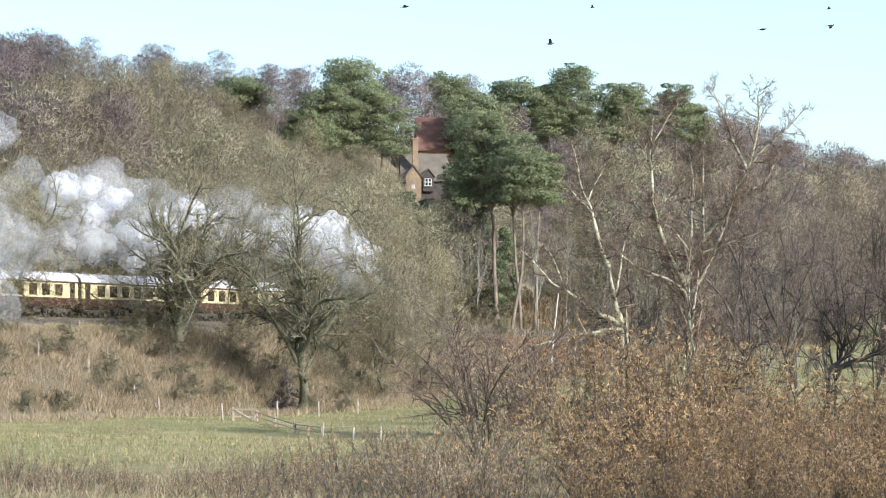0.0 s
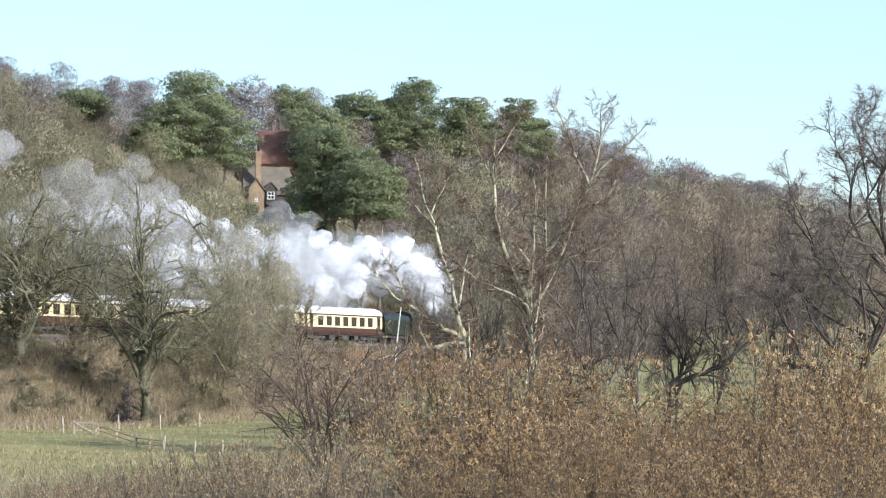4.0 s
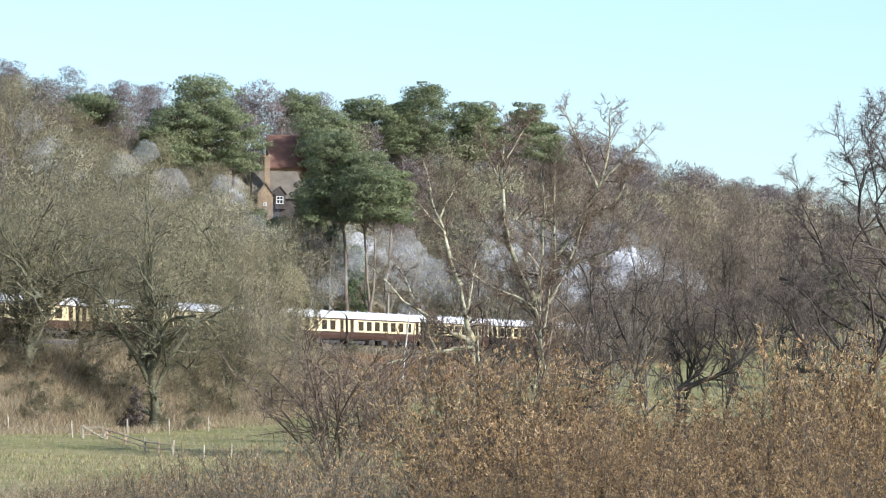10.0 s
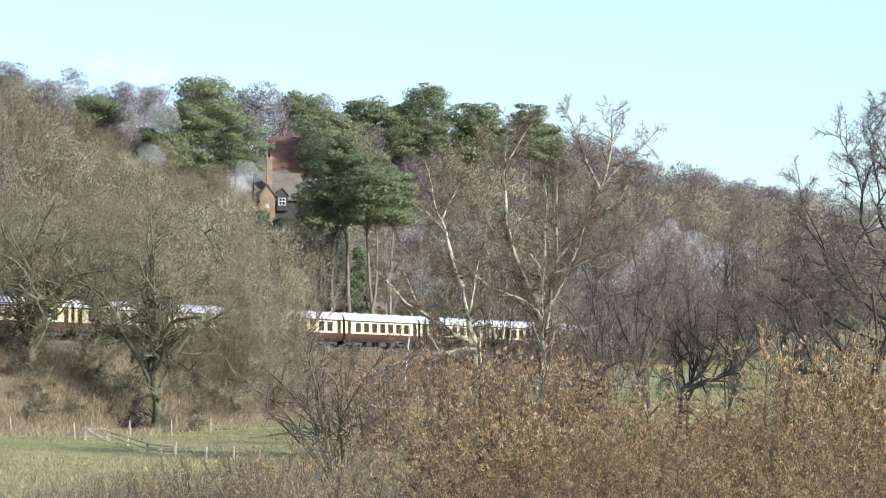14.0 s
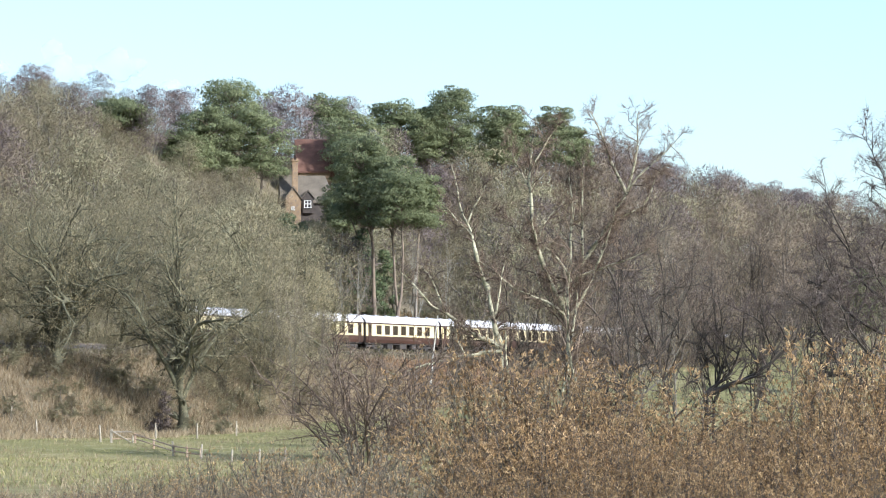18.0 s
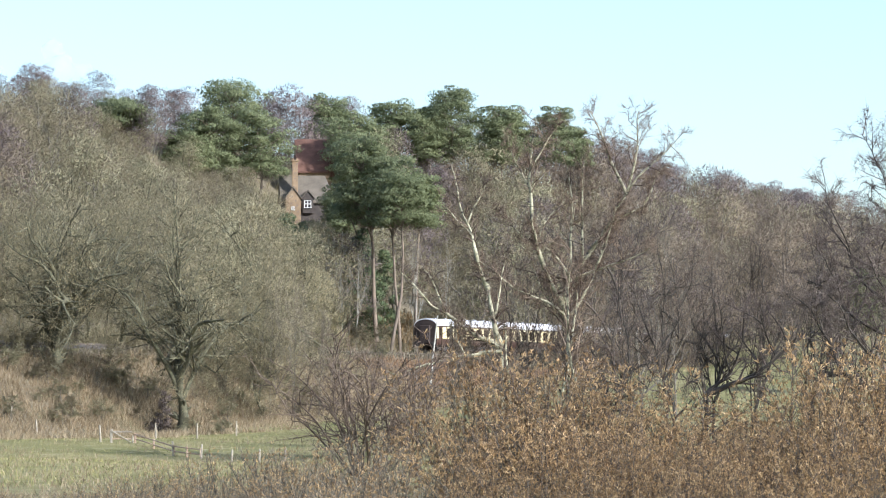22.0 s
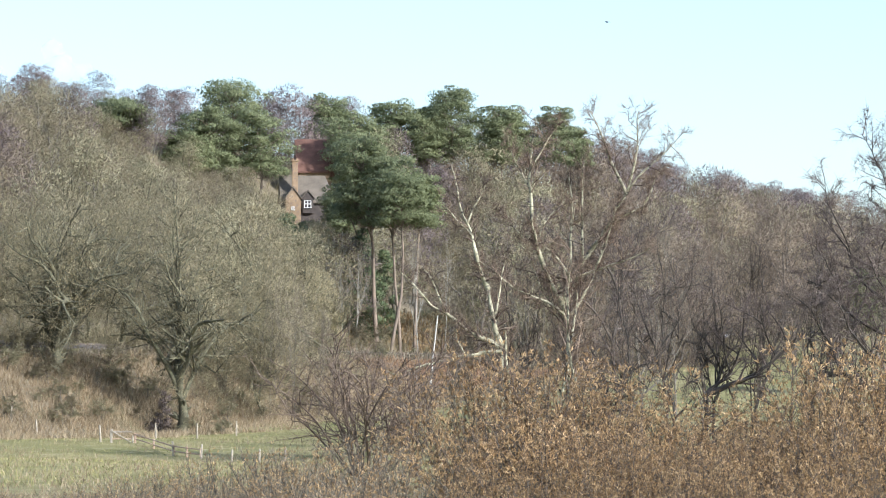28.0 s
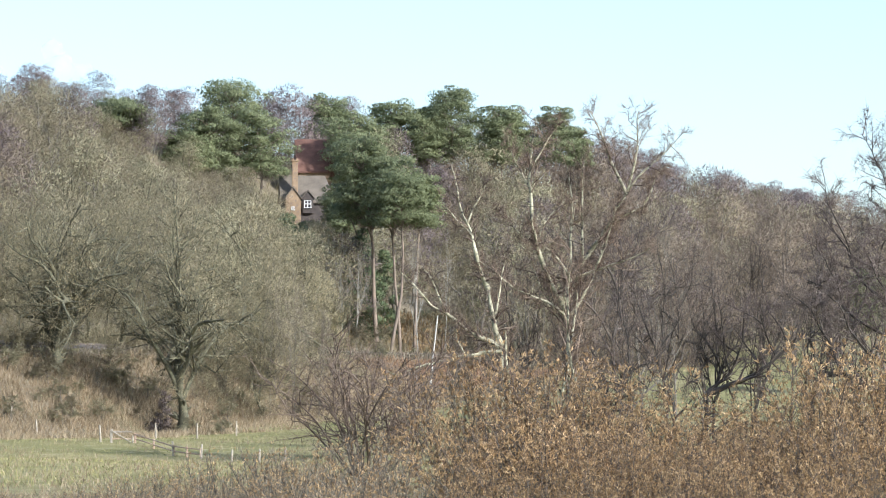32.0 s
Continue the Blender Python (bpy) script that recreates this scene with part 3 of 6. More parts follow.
def crooked_tree(seed, tall, wide, r0):
    """A dark, many-limbed small tree with crooked boughs and few fine twigs."""
    r = np.random.default_rng(seed)
    limbs = [((0, 0, 0), (r.normal(0, 0.25), r.normal(0, 0.1), 1), tall * 0.6, r0, 0.0)]
    for i in range(6):
        a = i * 1.05 + r.uniform(-0.3, 0.3)
        limbs.append(((0, r.uniform(0.1, 0.8)), (math.cos(a) * 0.8, math.sin(a) * 0.5, r.uniform(0.5, 1)), tall * r.uniform(0.45, 0.7), r0 * r.uniform(0.4, 0.6), r.normal(0, 0.05)))
    for i in range(8):
        a = r.uniform(0, 6.28)
        limbs.append(((int(r.integers(1, 7)), r.uniform(0.3, 0.9)), (math.cos(a), math.sin(a) * 0.6, r.uniform(-0.1, 0.7)), tall * r.uniform(0.25, 0.42), r0 * 0.28, r.normal(0, 0.05)))
    return limbed_tree(seed, limbs, 6, 5, 5, 0.4, 0.02, 0.26, (tall, wide), 0.1, 1.1, False, 0.02)


# ---- woodland on the hillside ----
rng = np.random.default_rng(7)
HILL = "bare trees of the hillside wood"
kinds = []
for i in range(4):
    kinds.append((wood_tree(20 + i, 13, 5.6, 0.26), (GREY_BARK, FAR_WOOD), "bare_tree",
                  "leafless brown woodland tree with a dense twiggy crown", "tree"))
for i in range(3):
    kinds.append((wood_tree(40 + i, 14, 4.8, 0.14, 0.3, 14, 3600, 0.62, 0.095, 9), (GREY_BARK, FAR_BIRCH), "birch",
                  "leafless birch with a pale trunk and purplish twigs", "tree"))
for i in range(2):
    kinds.append((wood_tree(50 + i, 13, 5.8, 0.3), (OAK_BARK, FAR_OAK), "oak_tree",
                  "leafless oak with olive-grey lichened twigs", "tree"))
for i in range(2):
    kinds.append((wood_tree(55 + i, 13, 5.2, 0.2, 0.3, 13, 2600, 0.75, 0.075), (DARK_BARK, FAR_MAUVE), "bare_tree",
                  "leafless tree with dark purplish-brown twigs", "tree"))
first = {}


def grow(k, x, y, scale, turn, group=HILL):
    meshes, mats, name, label, cat = kinds[k]
    m = stand(x, y, scale, turn)
    if k in first:
        ob = copy_thing(first[k], m)
        ob.matrix_basis = m
    else:
        ob = first[k] = plant(name, meshes, mats, m, label, cat, group)
    return ob


HOUSE = (-18.40, 440.0)
SKYLINE = ((-0.2, 0.106), (-0.15, 0.103), (-0.137, 0.0985), (-0.115, 0.0985), (-0.105, 0.0955), (-0.03, 0.093), (0.0, 0.086), (0.03, 0.083), (0.053, 0.0785), (0.07, 0.0728), (0.087, 0.067), (0.103, 0.064), (0.15, 0.061))


def below_sky(x, y, scale):
    """Keeps a hillside tree under the wood's skyline."""
    rise = np.interp(x / y, [p for p, q in SKYLINE], [q for p, q in SKYLINE])
    return min(scale, max(EYE + rise * y - height(x, y), 2.5) / 13.6 * rng.uniform(0.86, 1.08))


spots = []
for u in np.arange(-110, 330, 8.4):
    for d in (-9, -18, -27, -37, -47, -57, -67, -76):
        spots.append((u + rng.uniform(-3.3, 3.3), d + rng.uniform(-3.5, 3.5)))
for u, d in spots:
    x, y = along(u, d)
    px = x / y
    if not -0.18 < px < 0.145 or y < 290:
        continue
    crest = d < -56
    if px > 0.03 and not crest and rng.uniform() < 0.12:
        continue
    if rng.uniform() < (0.97 if -0.016 < px < 0.008 and d > -24 else 0.55 if -0.032 < px < 0.004 and d > -22 else 0.08):
        continue
    if crest:
        k = [4, 5, 6, 4, 5, 0][int(rng.integers(6))]
    elif px < -0.05:
        k = [0, 1, 2, 3, 7, 8, 7, 8][int(rng.integers(8))]
    elif px > 0.03:
        k = [0, 9, 10, 9, 10, 1, 7, 4][int(rng.integers(8))]
    else:
        k = [0, 1, 2, 3, 7, 8, 4][int(rng.integers(7))]
    scale = rng.uniform(0.8, 1.1) * (0.8 if crest else 1.0) * (1.4 if px > 0.0 else 1.08)
    # nothing tall stands between the house and the valley
    if -0.056 < px < -0.028 and y < 462:
        room = EYE + 0.0572 * y - height(x, y)
        if y > HOUSE[1] - 6 or room < 4:
            continue
        scale = min(scale, room / 14.0)
    # low growth before the dark pines, so that their crowns stand clear
    for p0, p1, y1, rise in ((-0.079, -0.05, 443, 0.0695), (-0.108, -0.09, 432, 0.083), (-0.032, 0.0, 386, 0.050)):
        if p0 < px < p1 and y < y1:
            scale = min(scale, max(EYE + rise * y - height(x, y), 2.6) / 14.5)
    grow(k, x, y, below_sky(x, y, scale), rng.uniform(0, 360))

# a thick stand at the far end of the crest
for i in range(60):
    y = rng.uniform(330, 450)
    x = rng.uniform(-0.178, -0.13) * y
    grow([4, 9, 0, 5, 1, 6][i % 6], x, y, below_sky(x, y, rng.uniform(0.75, 1.1)), rng.uniform(0, 360))

# a belt of low growth below the dark pines
for i in range(90):
    y = rng.uniform(396, 436)
    x = rng.uniform(-0.125, -0.046) * y
    grow([0, 1, 7, 8][i % 4], x, y, below_sky(x, y, rng.uniform(0.28, 0.46) if x / y > -0.108 else rng.uniform(0.4, 0.75)), rng.uniform(0, 360))

# birches on the crest: place and top
for i, (x, y, z) in enumerate([(-56.35, 470.0, 50.53), (-57.59, 466.0, 50.43), (-56.90, 468.0, 49.30), (-48.30, 470.0, 49.74), (-41.40, 475.0, 48.17), (-36.21, 475.0, 48.01), (-61.21, 462.0, 48.47), (-64.64, 455.0, 50.22), (-70.17, 445.0, 50.38), (-68.16, 450.0, 50.00),
                               (-21.65, 462.0, 47.08), (-20.18, 464.0, 45.79), (37.24, 560.0, 43.42), (46.36, 580.0, 44.39), (51.12, 590.0, 44.11), (62.98, 640.0, 45.69), (69.42, 650.0, 45.05)]):
    grow(4 + i % 3, x, y, (z - height(x, y)) / 14.0, i * 67)

# ---- pines: place, top, crown radius, share of the height below the crown ----
PINES = [
    (-28.10, 445.0, 46.79, 5.4, 0.20), (-31.55, 438.0, 41.90, 4.4, 0.20), (-24.09, 440.0, 42.08, 4.0, 0.12), (-33.24, 436.0, 38.79, 3.2, 0.2), (-41.81, 430.0, 42.13, 4.8, 0.55), (-44.85, 428.0, 40.65, 2.6, 0.6),
    (-16.12, 480.0, 47.43, 4.3, 0.30), (-12.52, 478.0, 44.76, 3.6, 0.30), (-18.94, 482.0, 45.44, 2.4, 0.35), (-6.91, 490.0, 47.79, 4.2, 0.35), (-3.22, 492.0, 47.56, 3.2, 0.40), (-9.96, 486.0, 43.75, 3.0, 0.2),
    (1.81, 490.0, 49.77, 4.6, 0.30), (5.62, 492.0, 47.48, 4.0, 0.32), (-1.15, 488.0, 45.56, 3.2, 0.3), (12.21, 498.0, 46.85, 3.0, 0.35), (16.04, 500.0, 47.87, 3.8, 0.40), (22.56, 505.0, 45.27, 2.6, 0.5), (8.81, 495.0, 45.34, 2.8, 0.3),
    (-7.64, 392.0, 34.69, 4.3, 0.60), (-4.95, 388.0, 32.02, 3.9, 0.68), (-11.15, 400.0, 32.79, 3.6, 0.50), (-10.95, 453.0, 41.72, 3.8, 0.2), (-13.13, 425.0, 30.39, 2.4, 0.1), (-17.04, 430.0, 26.53, 1.8, 0.05), (-15.02, 428.0, 25.91, 1.6, 0.05), (-6.00, 380.0, 29.37, 3.2, 0.75), (-3.18, 386.0, 29.47, 2.6, 0.75),
    (60.29, 640.0, 44.18, 3.4, 0.40), (57.23, 630.0, 42.16, 2.6, 0.4), (42.17, 330.0, 16.44, 2.6, 0.1),
]
for i, (x, y, z, wide, base) in enumerate(PINES):
    tall = z - height(x, y)
    big = wide > 4
    plant("pine_tree", pine_tree(100 + i, tall, wide, base, 0.30 if big else 0.22, 96 if big else 60, 225, boughs=7 if y < 402 and z > 31 else 0),
          (PINE_BARK, NEEDLES), stand(x, y), "tall pine with a dark green clumped crown and orange-brown trunk", "pine tree", "pines round the house")

# ---- slender pale trees behind the line: place, top, crown radius ----
for i, (x, y, z, wide) in enumerate([(-11.48, 384.0, 23.53, 2.2), (-12.97, 388.0, 22.77, 1.8), (-9.75, 382.0, 21.17, 1.6), (-14.75, 392.0, 22.32, 2.0), (-2.81, 380.0, 22.99, 2.2), (0.39, 392.0, 24.95, 2.4)]):
    plant("ash_tree", bare_tree(900 + i, z - height(x, y), wide, 0.15, limbs=9, per2=5, per3=4, per_twig=7, twig=0.5, twig_w=0.03, fork=0.3, up=0.5, wobble=0.16, lean=0.08),
          (PALE_BARK, FAR_WOOD), stand(x, y, turn=i * 80), "slender leafless tree with a pale grey trunk", "tree", "slender trees behind the line")

# ---- oaks before the embankment: place, top, crown radius ----
OAKS = [
    (-22.50, 290.0, 22.33, 8.0, 0.56), (-33.55, 290.0, 21.59, 8.4, 0.54), (-43.24, 288.0, 23.40, 8.5, 0.42), (-46.97, 280.0, 20.94, 7.0, 0.5),
    (-29.81, 312.0, 23.03, 7.0, 0.35), (-17.87, 314.0, 22.89, 6.2, 0.35), (-15.09, 322.0, 19.89, 5.0, 0.25), (-41.06, 306.0, 23.15, 7.0, 0.4), (-12.77, 332.0, 16.53, 3.6, 0.2), (-16.13, 306.0, 14.93, 4.2, 0.2),
]
for i, (x, y, z, wide, r) in enumerate(OAKS):
    plant("oak_tree", spreading_oak(200 + i, z - height(x, y), wide, r),
          (OAK_BARK, OAK_TWIG), stand(x, y, turn=i * 70), "large leafless oak with crooked lichened limbs by the embankment", "oak tree", "oaks along the embankment")

# ---- birch clump and the bare trees beside it: place, top, crown radius, trunk radius, rise of the limbs ----
FORK = 9.1 - height(7.5, 205)
LOW = 6.5 - height(3.65, 205)
# limbs: where each leaves (a point, or a limb and the share of its length), its way, length, radius and curl
TRUNK_BIRCH = [
    ((0, 0, 0), (0.0, 0, 1), FORK, 0.258, 0.0), ((0, 1.0), (-0.25, 0, 1), 2.5, 0.221, 0.0), ((1, 1.0), (-0.41, 0, 1), 3.15, 0.169, 0.0), ((2, 1.0), (0.03, 0.05, 1), 6.4, 0.111, 0.0),
    ((0, 0.97), (0.5, 0, 1), 3.5, 0.208, 0.0), ((4, 1.0), (0.56, 0.05, 1), 4.75, 0.156, 0.0), ((5, 1.0), (-0.24, 0, 1), 5.6, 0.111, 0.0), ((5, 0.45), (0.87, 0, 0.5), 2.6, 0.111, 0.0),
    ((7, 1.0), (0.62, 0, 0.78), 3.0, 0.078, 0.0), ((5, 1.0), (0.35, 0.1, 1), 5.4, 0.098, 0.0), ((5, 0.8), (0.6, -0.1, 0.9), 5.6, 0.085, 0.0), ((0, 0.97), (0.14, 0.1, 1), 9.0, 0.117, 0.0),
    ((4, 0.9), (-0.08, 0, 1), 6.5, 0.085, 0.0), ((2, 0.5), (0.3, 0.1, 1), 6.0, 0.072, 0.0), ((2, 0.2), (-0.7, 0, 0.8), 4.2, 0.072, 0.02), ((3, 0.3), (-0.6, 0, 0.9), 3.6, 0.058, 0.02),
    ((3, 0.5), (0.5, 0, 0.9), 3.6, 0.058, 0.0), ((-0.55, 0.3, 0), (-0.02, 0, 1), FORK + 0.6, 0.169, 0.0), ((0.7, -0.2, 0), (0.07, 0, 1), FORK + 2.0, 0.143, 0.0), ((0, 0.9), (0.75, 0.1, 0.6), 6.0, 0.104, 0.0),
    ((4, 0.6), (0.9, 0, 0.6), 5.2, 0.085, 0.0), ((0, 0.94), (-0.8, -0.1, 0.58), 3.3, 0.111, 0.0), ((21, 1.0), (-0.8, 0, 0.6), 3.3, 0.078, 0.0), ((0, 0.8), (-0.45, 0.1, 0.9), 5.5, 0.078, 0.0),
    ((19, 0.6), (0.4, 0, 0.9), 4.5, 0.065, 0.0), ((11, 0.5), (0.35, 0, 0.9), 4.5, 0.058, 0.0), ((17, 1.0), (-0.3, 0.1, 1), 5.0, 0.078, 0.0),
]
SIDE_BIRCH = [
    ((0, 0, 0), (0.0, 0, 1), LOW, 0.224, 0.0), ((0, 1.0), (-0.3, 0, 1), 3.6, 0.221, 0.0), ((1, 1.0), (-0.49, 0, 1), 1.95, 0.169, 0.0), ((2, 1.0), (-0.25, 0, 1), 4.3, 0.130, 0.0), ((3, 1.0), (-0.16, 0, 1), 2.2, 0.072, 0.0),
    ((0, 0.98), (-0.83, -0.1, 0.5), 3.1, 0.202, 0.0), ((5, 1.0), (-0.75, 0, 0.66), 1.9, 0.137, 0.0), ((6, 1.0), (-0.65, 0, 0.75), 2.9, 0.078, 0.0),
    ((0, 0.95), (-1.0, -0.15, 0.03), 4.5, 0.143, 0.0), ((8, 1.0), (-0.96, 0, -0.25), 2.1, 0.091, 0.0), ((9, 1.0), (-0.9, 0, 0.4), 1.9, 0.052, 0.0),
    ((1, 0.5), (0.35, 0.2, 0.9), 4.5, 0.078, 0.0), ((3, 0.4), (-0.6, 0, 0.8), 3.0, 0.065, 0.0), ((3, 0.6), (0.5, 0, 0.85), 3.0, 0.065, 0.0), ((6, 0.5), (-0.1, 0, 1), 3.4, 0.065, 0.0), ((8, 0.5), (-0.4, 0, 0.8), 2.6, 0.052, 0.0),
    ((0.3, 0.2, 0), (0.06, 0, 1), LOW + 1.5, 0.117, 0.0),
]
DARK_TREE = [
    ((0, 0, 0), (0.02, 0, 1), 11.0, 0.16, 0.01), ((0, 0.8), (-0.25, 0.1, 1), 6.5, 0.09, -0.01), ((0, 0.75), (0.4, 0, 0.9), 7.0, 0.09, 0.0),
    ((0, 0.85), (0.7, -0.1, 0.6), 5.0, 0.08, -0.03), ((0, 0.6), (-0.5, 0.1, 0.8), 6.0, 0.08, 0.02), ((0, 0.95), (0.15, -0.1, 1), 6.0, 0.08, 0.0), ((0, 0.5), (0.6, 0.1, 0.7), 6.0, 0.07, 0.0),
]
FALLEN = [
    ((0, 0, 0), (0.02, 0, 1), 3.6, 0.24, 0.0), ((0, 0.97), (0.92, 0, 0.40), 6.8, 0.2, -0.075), ((0, 1.0), (0.8, 0.3, 0.60), 4.4, 0.13, -0.03), ((1, 0.55), (-0.35, 0, 0.9), 3.4, 0.07, 0.0),
    ((1, 0.75), (-0.42, 0, 0.92), 4.0, 0.075, 0.02), ((1, 0.9), (-0.3, 0, 0.94), 3.4, 0.06, 0.0), ((1, 1.0), (0.15, 0, 1), 3.6, 0.055, 0.0), ((1, 0.85), (0.8, 0.1, 0.55), 3.2, 0.055, 0.0),
    ((2, 0.5), (-0.35, 0, 0.9), 3.4, 0.06, 0.0), ((2, 0.8), (-0.85, 0, 0.5), 3.0, 0.05, 0.0), ((2, 1.0), (0.1, 0, 1), 3.2, 0.05, 0.0), ((4, 0.6), (-0.7, 0, 0.6), 3.0, 0.045, 0.0),
    ((4, 0.7), (0.5, 0, 0.8), 2.6, 0.04, 0.0), ((6, 0.5), (0.55, 0, 0.8), 2.6, 0.04, 0.0),
]
EDGE_TREE = [
    ((0, 0, 0), (0.0, 0, 1), 13.5, 0.270, 0.0), ((0, 0, 3.4), (-1.0, 0, 0.02), 7.6, 0.094, -0.03), ((0, 0, 4.6), (-1.0, -0.3, 0.16), 7.6, 0.086, 0.02), ((0, 0, 5.6), (-1.0, 0.3, 0.12), 6.4, 0.086, 0.0),
    ((0, 0, 6.6), (-1.0, 0.1, 0.42), 7.4, 0.094, 0.05), ((0, 0, 7.6), (-0.9, 0, 0.3), 7.0, 0.079, -0.03), ((0, 0, 8.6), (-0.8, 0.2, 0.65), 7.4, 0.086, 0.05), ((0, 0, 10.0), (-0.55, 0, 0.8), 7.0, 0.086, 0.04),
    ((0, 0, 11.0), (-0.3, 0.2, 0.9), 6.2, 0.072, 0.02), ((0, 0, 12.0), (-0.1, 0, 1), 5.5, 0.072, 0.0), ((0, 0, 8.0), (0.8, 0, 0.6), 7.0, 0.072, 0.0), ((0, 0, 9.5), (0.5, 0.2, 0.8), 7.0, 0.072, 0.0),
    ((4, 0.6), (-0.1, 0, 1), 5.0, 0.043, 0.0), ((6, 0.5), (0.0, 0.1, 1), 5.2, 0.043, 0.0), ((5, 0.6), (-0.1, 0, 1), 4.6, 0.043, 0.0), ((7, 0.4), (0.1, 0, 1), 5.0, 0.043, 0.0), ((8, 0.4), (-0.2, 0, 1), 4.4, 0.036, 0.0), ((2, 0.6), (-0.2, 0, 0.9), 4.0, 0.036, 0.0),
    ((0, 0, 5.0), (-0.8, 0.5, 0.4), 6.5, 0.072, 0.05), ((0, 0, 7.0), (-0.7, -0.5, 0.5), 6.5, 0.072, 0.04),
]
HEROES = [
    ("birch", TRUNK_BIRCH, 7.54, 205.0, BIRCH_BARK, BIRCH_TWIG, "many-stemmed leafless birch with pale yellowish bark", 0.018, 13, 1.0),
    ("birch", SIDE_BIRCH, 3.65, 205.0, BIRCH_BARK, BIRCH_TWIG, "leaning leafless birch with low sweeping boughs", 0.018, 8, 1.0),
    ("bare_tree", DARK_TREE, 13.07, 225.0, DARK_BARK, DARK_TWIG, "tall leafless dark tree with forked upper boughs", 0.018, 12, 1.22),
    ("fallen_tree", FALLEN, 16.3, 212.0, BLACK_BARK, DARK_TWIG, "dark leaning half-fallen tree with upright crooked boughs", 0.014, 3, 1.0),
    ("bare_tree", EDGE_TREE, 22.47, 172.0, BLACK_BARK, DARK_TWIG, "spreading leafless tree with dark horizontal limbs", 0.015, 14, 1.04),
]
for i, (name, limbs, x, y, bark, twig, label, w, per, grown) in enumerate(HEROES):
    plant(name, limbed_tree(700 + i, limbs, per_twig=per, twig_w=w, twig=0.42, wobble=0.1 if name in ("birch", "fallen_tree") else 0.2, tangle=1.2), (bark, twig), stand(x, y, grown), label, "tree")
TALLS = [
    (20.71, 300.0, 24.51, 6.0, 0.16, 0.25, GREY_BARK, BIRCH_TWIG), (10.72, 240.0, 20.96, 5.0, 0.14, 0.3, GREY_BARK, BIRCH_TWIG),
    (37.21, 395.0, 27.11, 8.0, 0.22, 0.12, DARK_BARK, MAUVE_TWIG), (46.08, 400.0, 25.74, 8.0, 0.24, 0.12, GREY_BARK, BIRCH_TWIG),
    (5.64, 230.0, 17.30, 4.2, 0.12, 0.3, GREY_BARK, BIRCH_TWIG), (31.83, 390.0, 27.13, 7.0, 0.2, 0.12, DARK_BARK, BIRCH_TWIG),
    (14.95, 250.0, 19.41, 5.5, 0.16, 0.2, GREY_BARK, BIRCH_TWIG), (40.15, 385.0, 25.20, 7.0, 0.22, 0.12, DARK_BARK, MAUVE_TWIG),
    (48.86, 390.0, 23.53, 7.0, 0.22, 0.12, DARK_BARK, WOOD_TWIG), (3.19, 250.0, 15.21, 3.2, 0.1, 0.25, GREY_BARK, BIRCH_TWIG),
    (20.50, 262.0, 15.37, 4.6, 0.12, 0.2, DARK_BARK, MAUVE_TWIG), (27.93, 270.0, 14.85, 4.4, 0.12, 0.15, DARK_BARK, MAUVE_TWIG), (32.60, 275.0, 16.46, 5.0, 0.13, 0.15, GREY_BARK, MAUVE_TWIG), (34.53, 265.0, 15.07, 4.4, 0.12, 0.15, DARK_BARK, WOOD_TWIG), (16.96, 255.0, 13.32, 3.6, 0.1, 0.2, DARK_BARK, BIRCH_TWIG),
]
for i, (x, y, z, wide, r, up, bark, twig) in enumerate(TALLS):
    plant("birch" if bark is BIRCH_BARK else "bare_tree", bare_tree(300 + i, z - height(x, y), wide, r * 1.25, limbs=14, per2=7, per3=6, per_twig=15 if y > 300 else 9, twig=0.5, twig_w=0.034, fork=0.14, up=up, wobble=0.26, tangle=1.1),
          (bark, twig), stand(x, y, turn=i * 50),
          "slender leafless birch with pale bark" if bark is BIRCH_BARK else "leafless dark-barked tree with fine twigs", "tree")

# ---- dense hazels that hide stretches of the line: place, top, crown radius ----
for i, (x, y, z, wide) in enumerate([(1.35, 212.0, 9.9, 0.95), (0.75, 214.0, 8.2, 0.8), (-13.2, 300.0, 14.5, 2.2), (-15.6, 304.0, 15.8, 2.4), (-11.2, 303.0, 12.0, 1.5)]):
    plant("hazel_bush", bare_tree(950 + i, z - height(x, y), wide, 0.06, limbs=16, per2=6, per3=5, per_twig=26 if y < 250 else 9, twig=0.4, twig_w=0.03, fork=0.05, up=0.5, wobble=0.14, tangle=0.9),
          (GREY_BARK, WOOD_TWIG), stand(x, y, turn=i * 70), "dense upright leafless hazel with brown twigs", "bush", "hazels before the line")

# ---- hollies and young evergreens behind the line: place, top, crown radius ----
for i, (x, y, z, wide) in enumerate([(-9.6, 397.0, 24.0, 2.3), (-12.2, 399.0, 22.0, 2.6), (-14.6, 402.0, 22.5, 2.4), (-8.4, 394.0, 19.0, 2.0), (-16.8, 405.0, 24.6, 2.2), (-6.9, 400.0, 21.5, 2.0), (-13.4, 396.0, 17.5, 2.2), (-19.2, 412.0, 26.5, 2.0)]):
    plant("holly_tree", wood_tree(970 + i, z - height(x, y), wide, 0.1, 0.05, 14, 4200, 0.34, 0.13, 7), (GREY_BARK, HOLLY),
          stand(x, y, turn=i * 50), "dense dark green evergreen holly below the pines", "tree", "hollies behind the line")

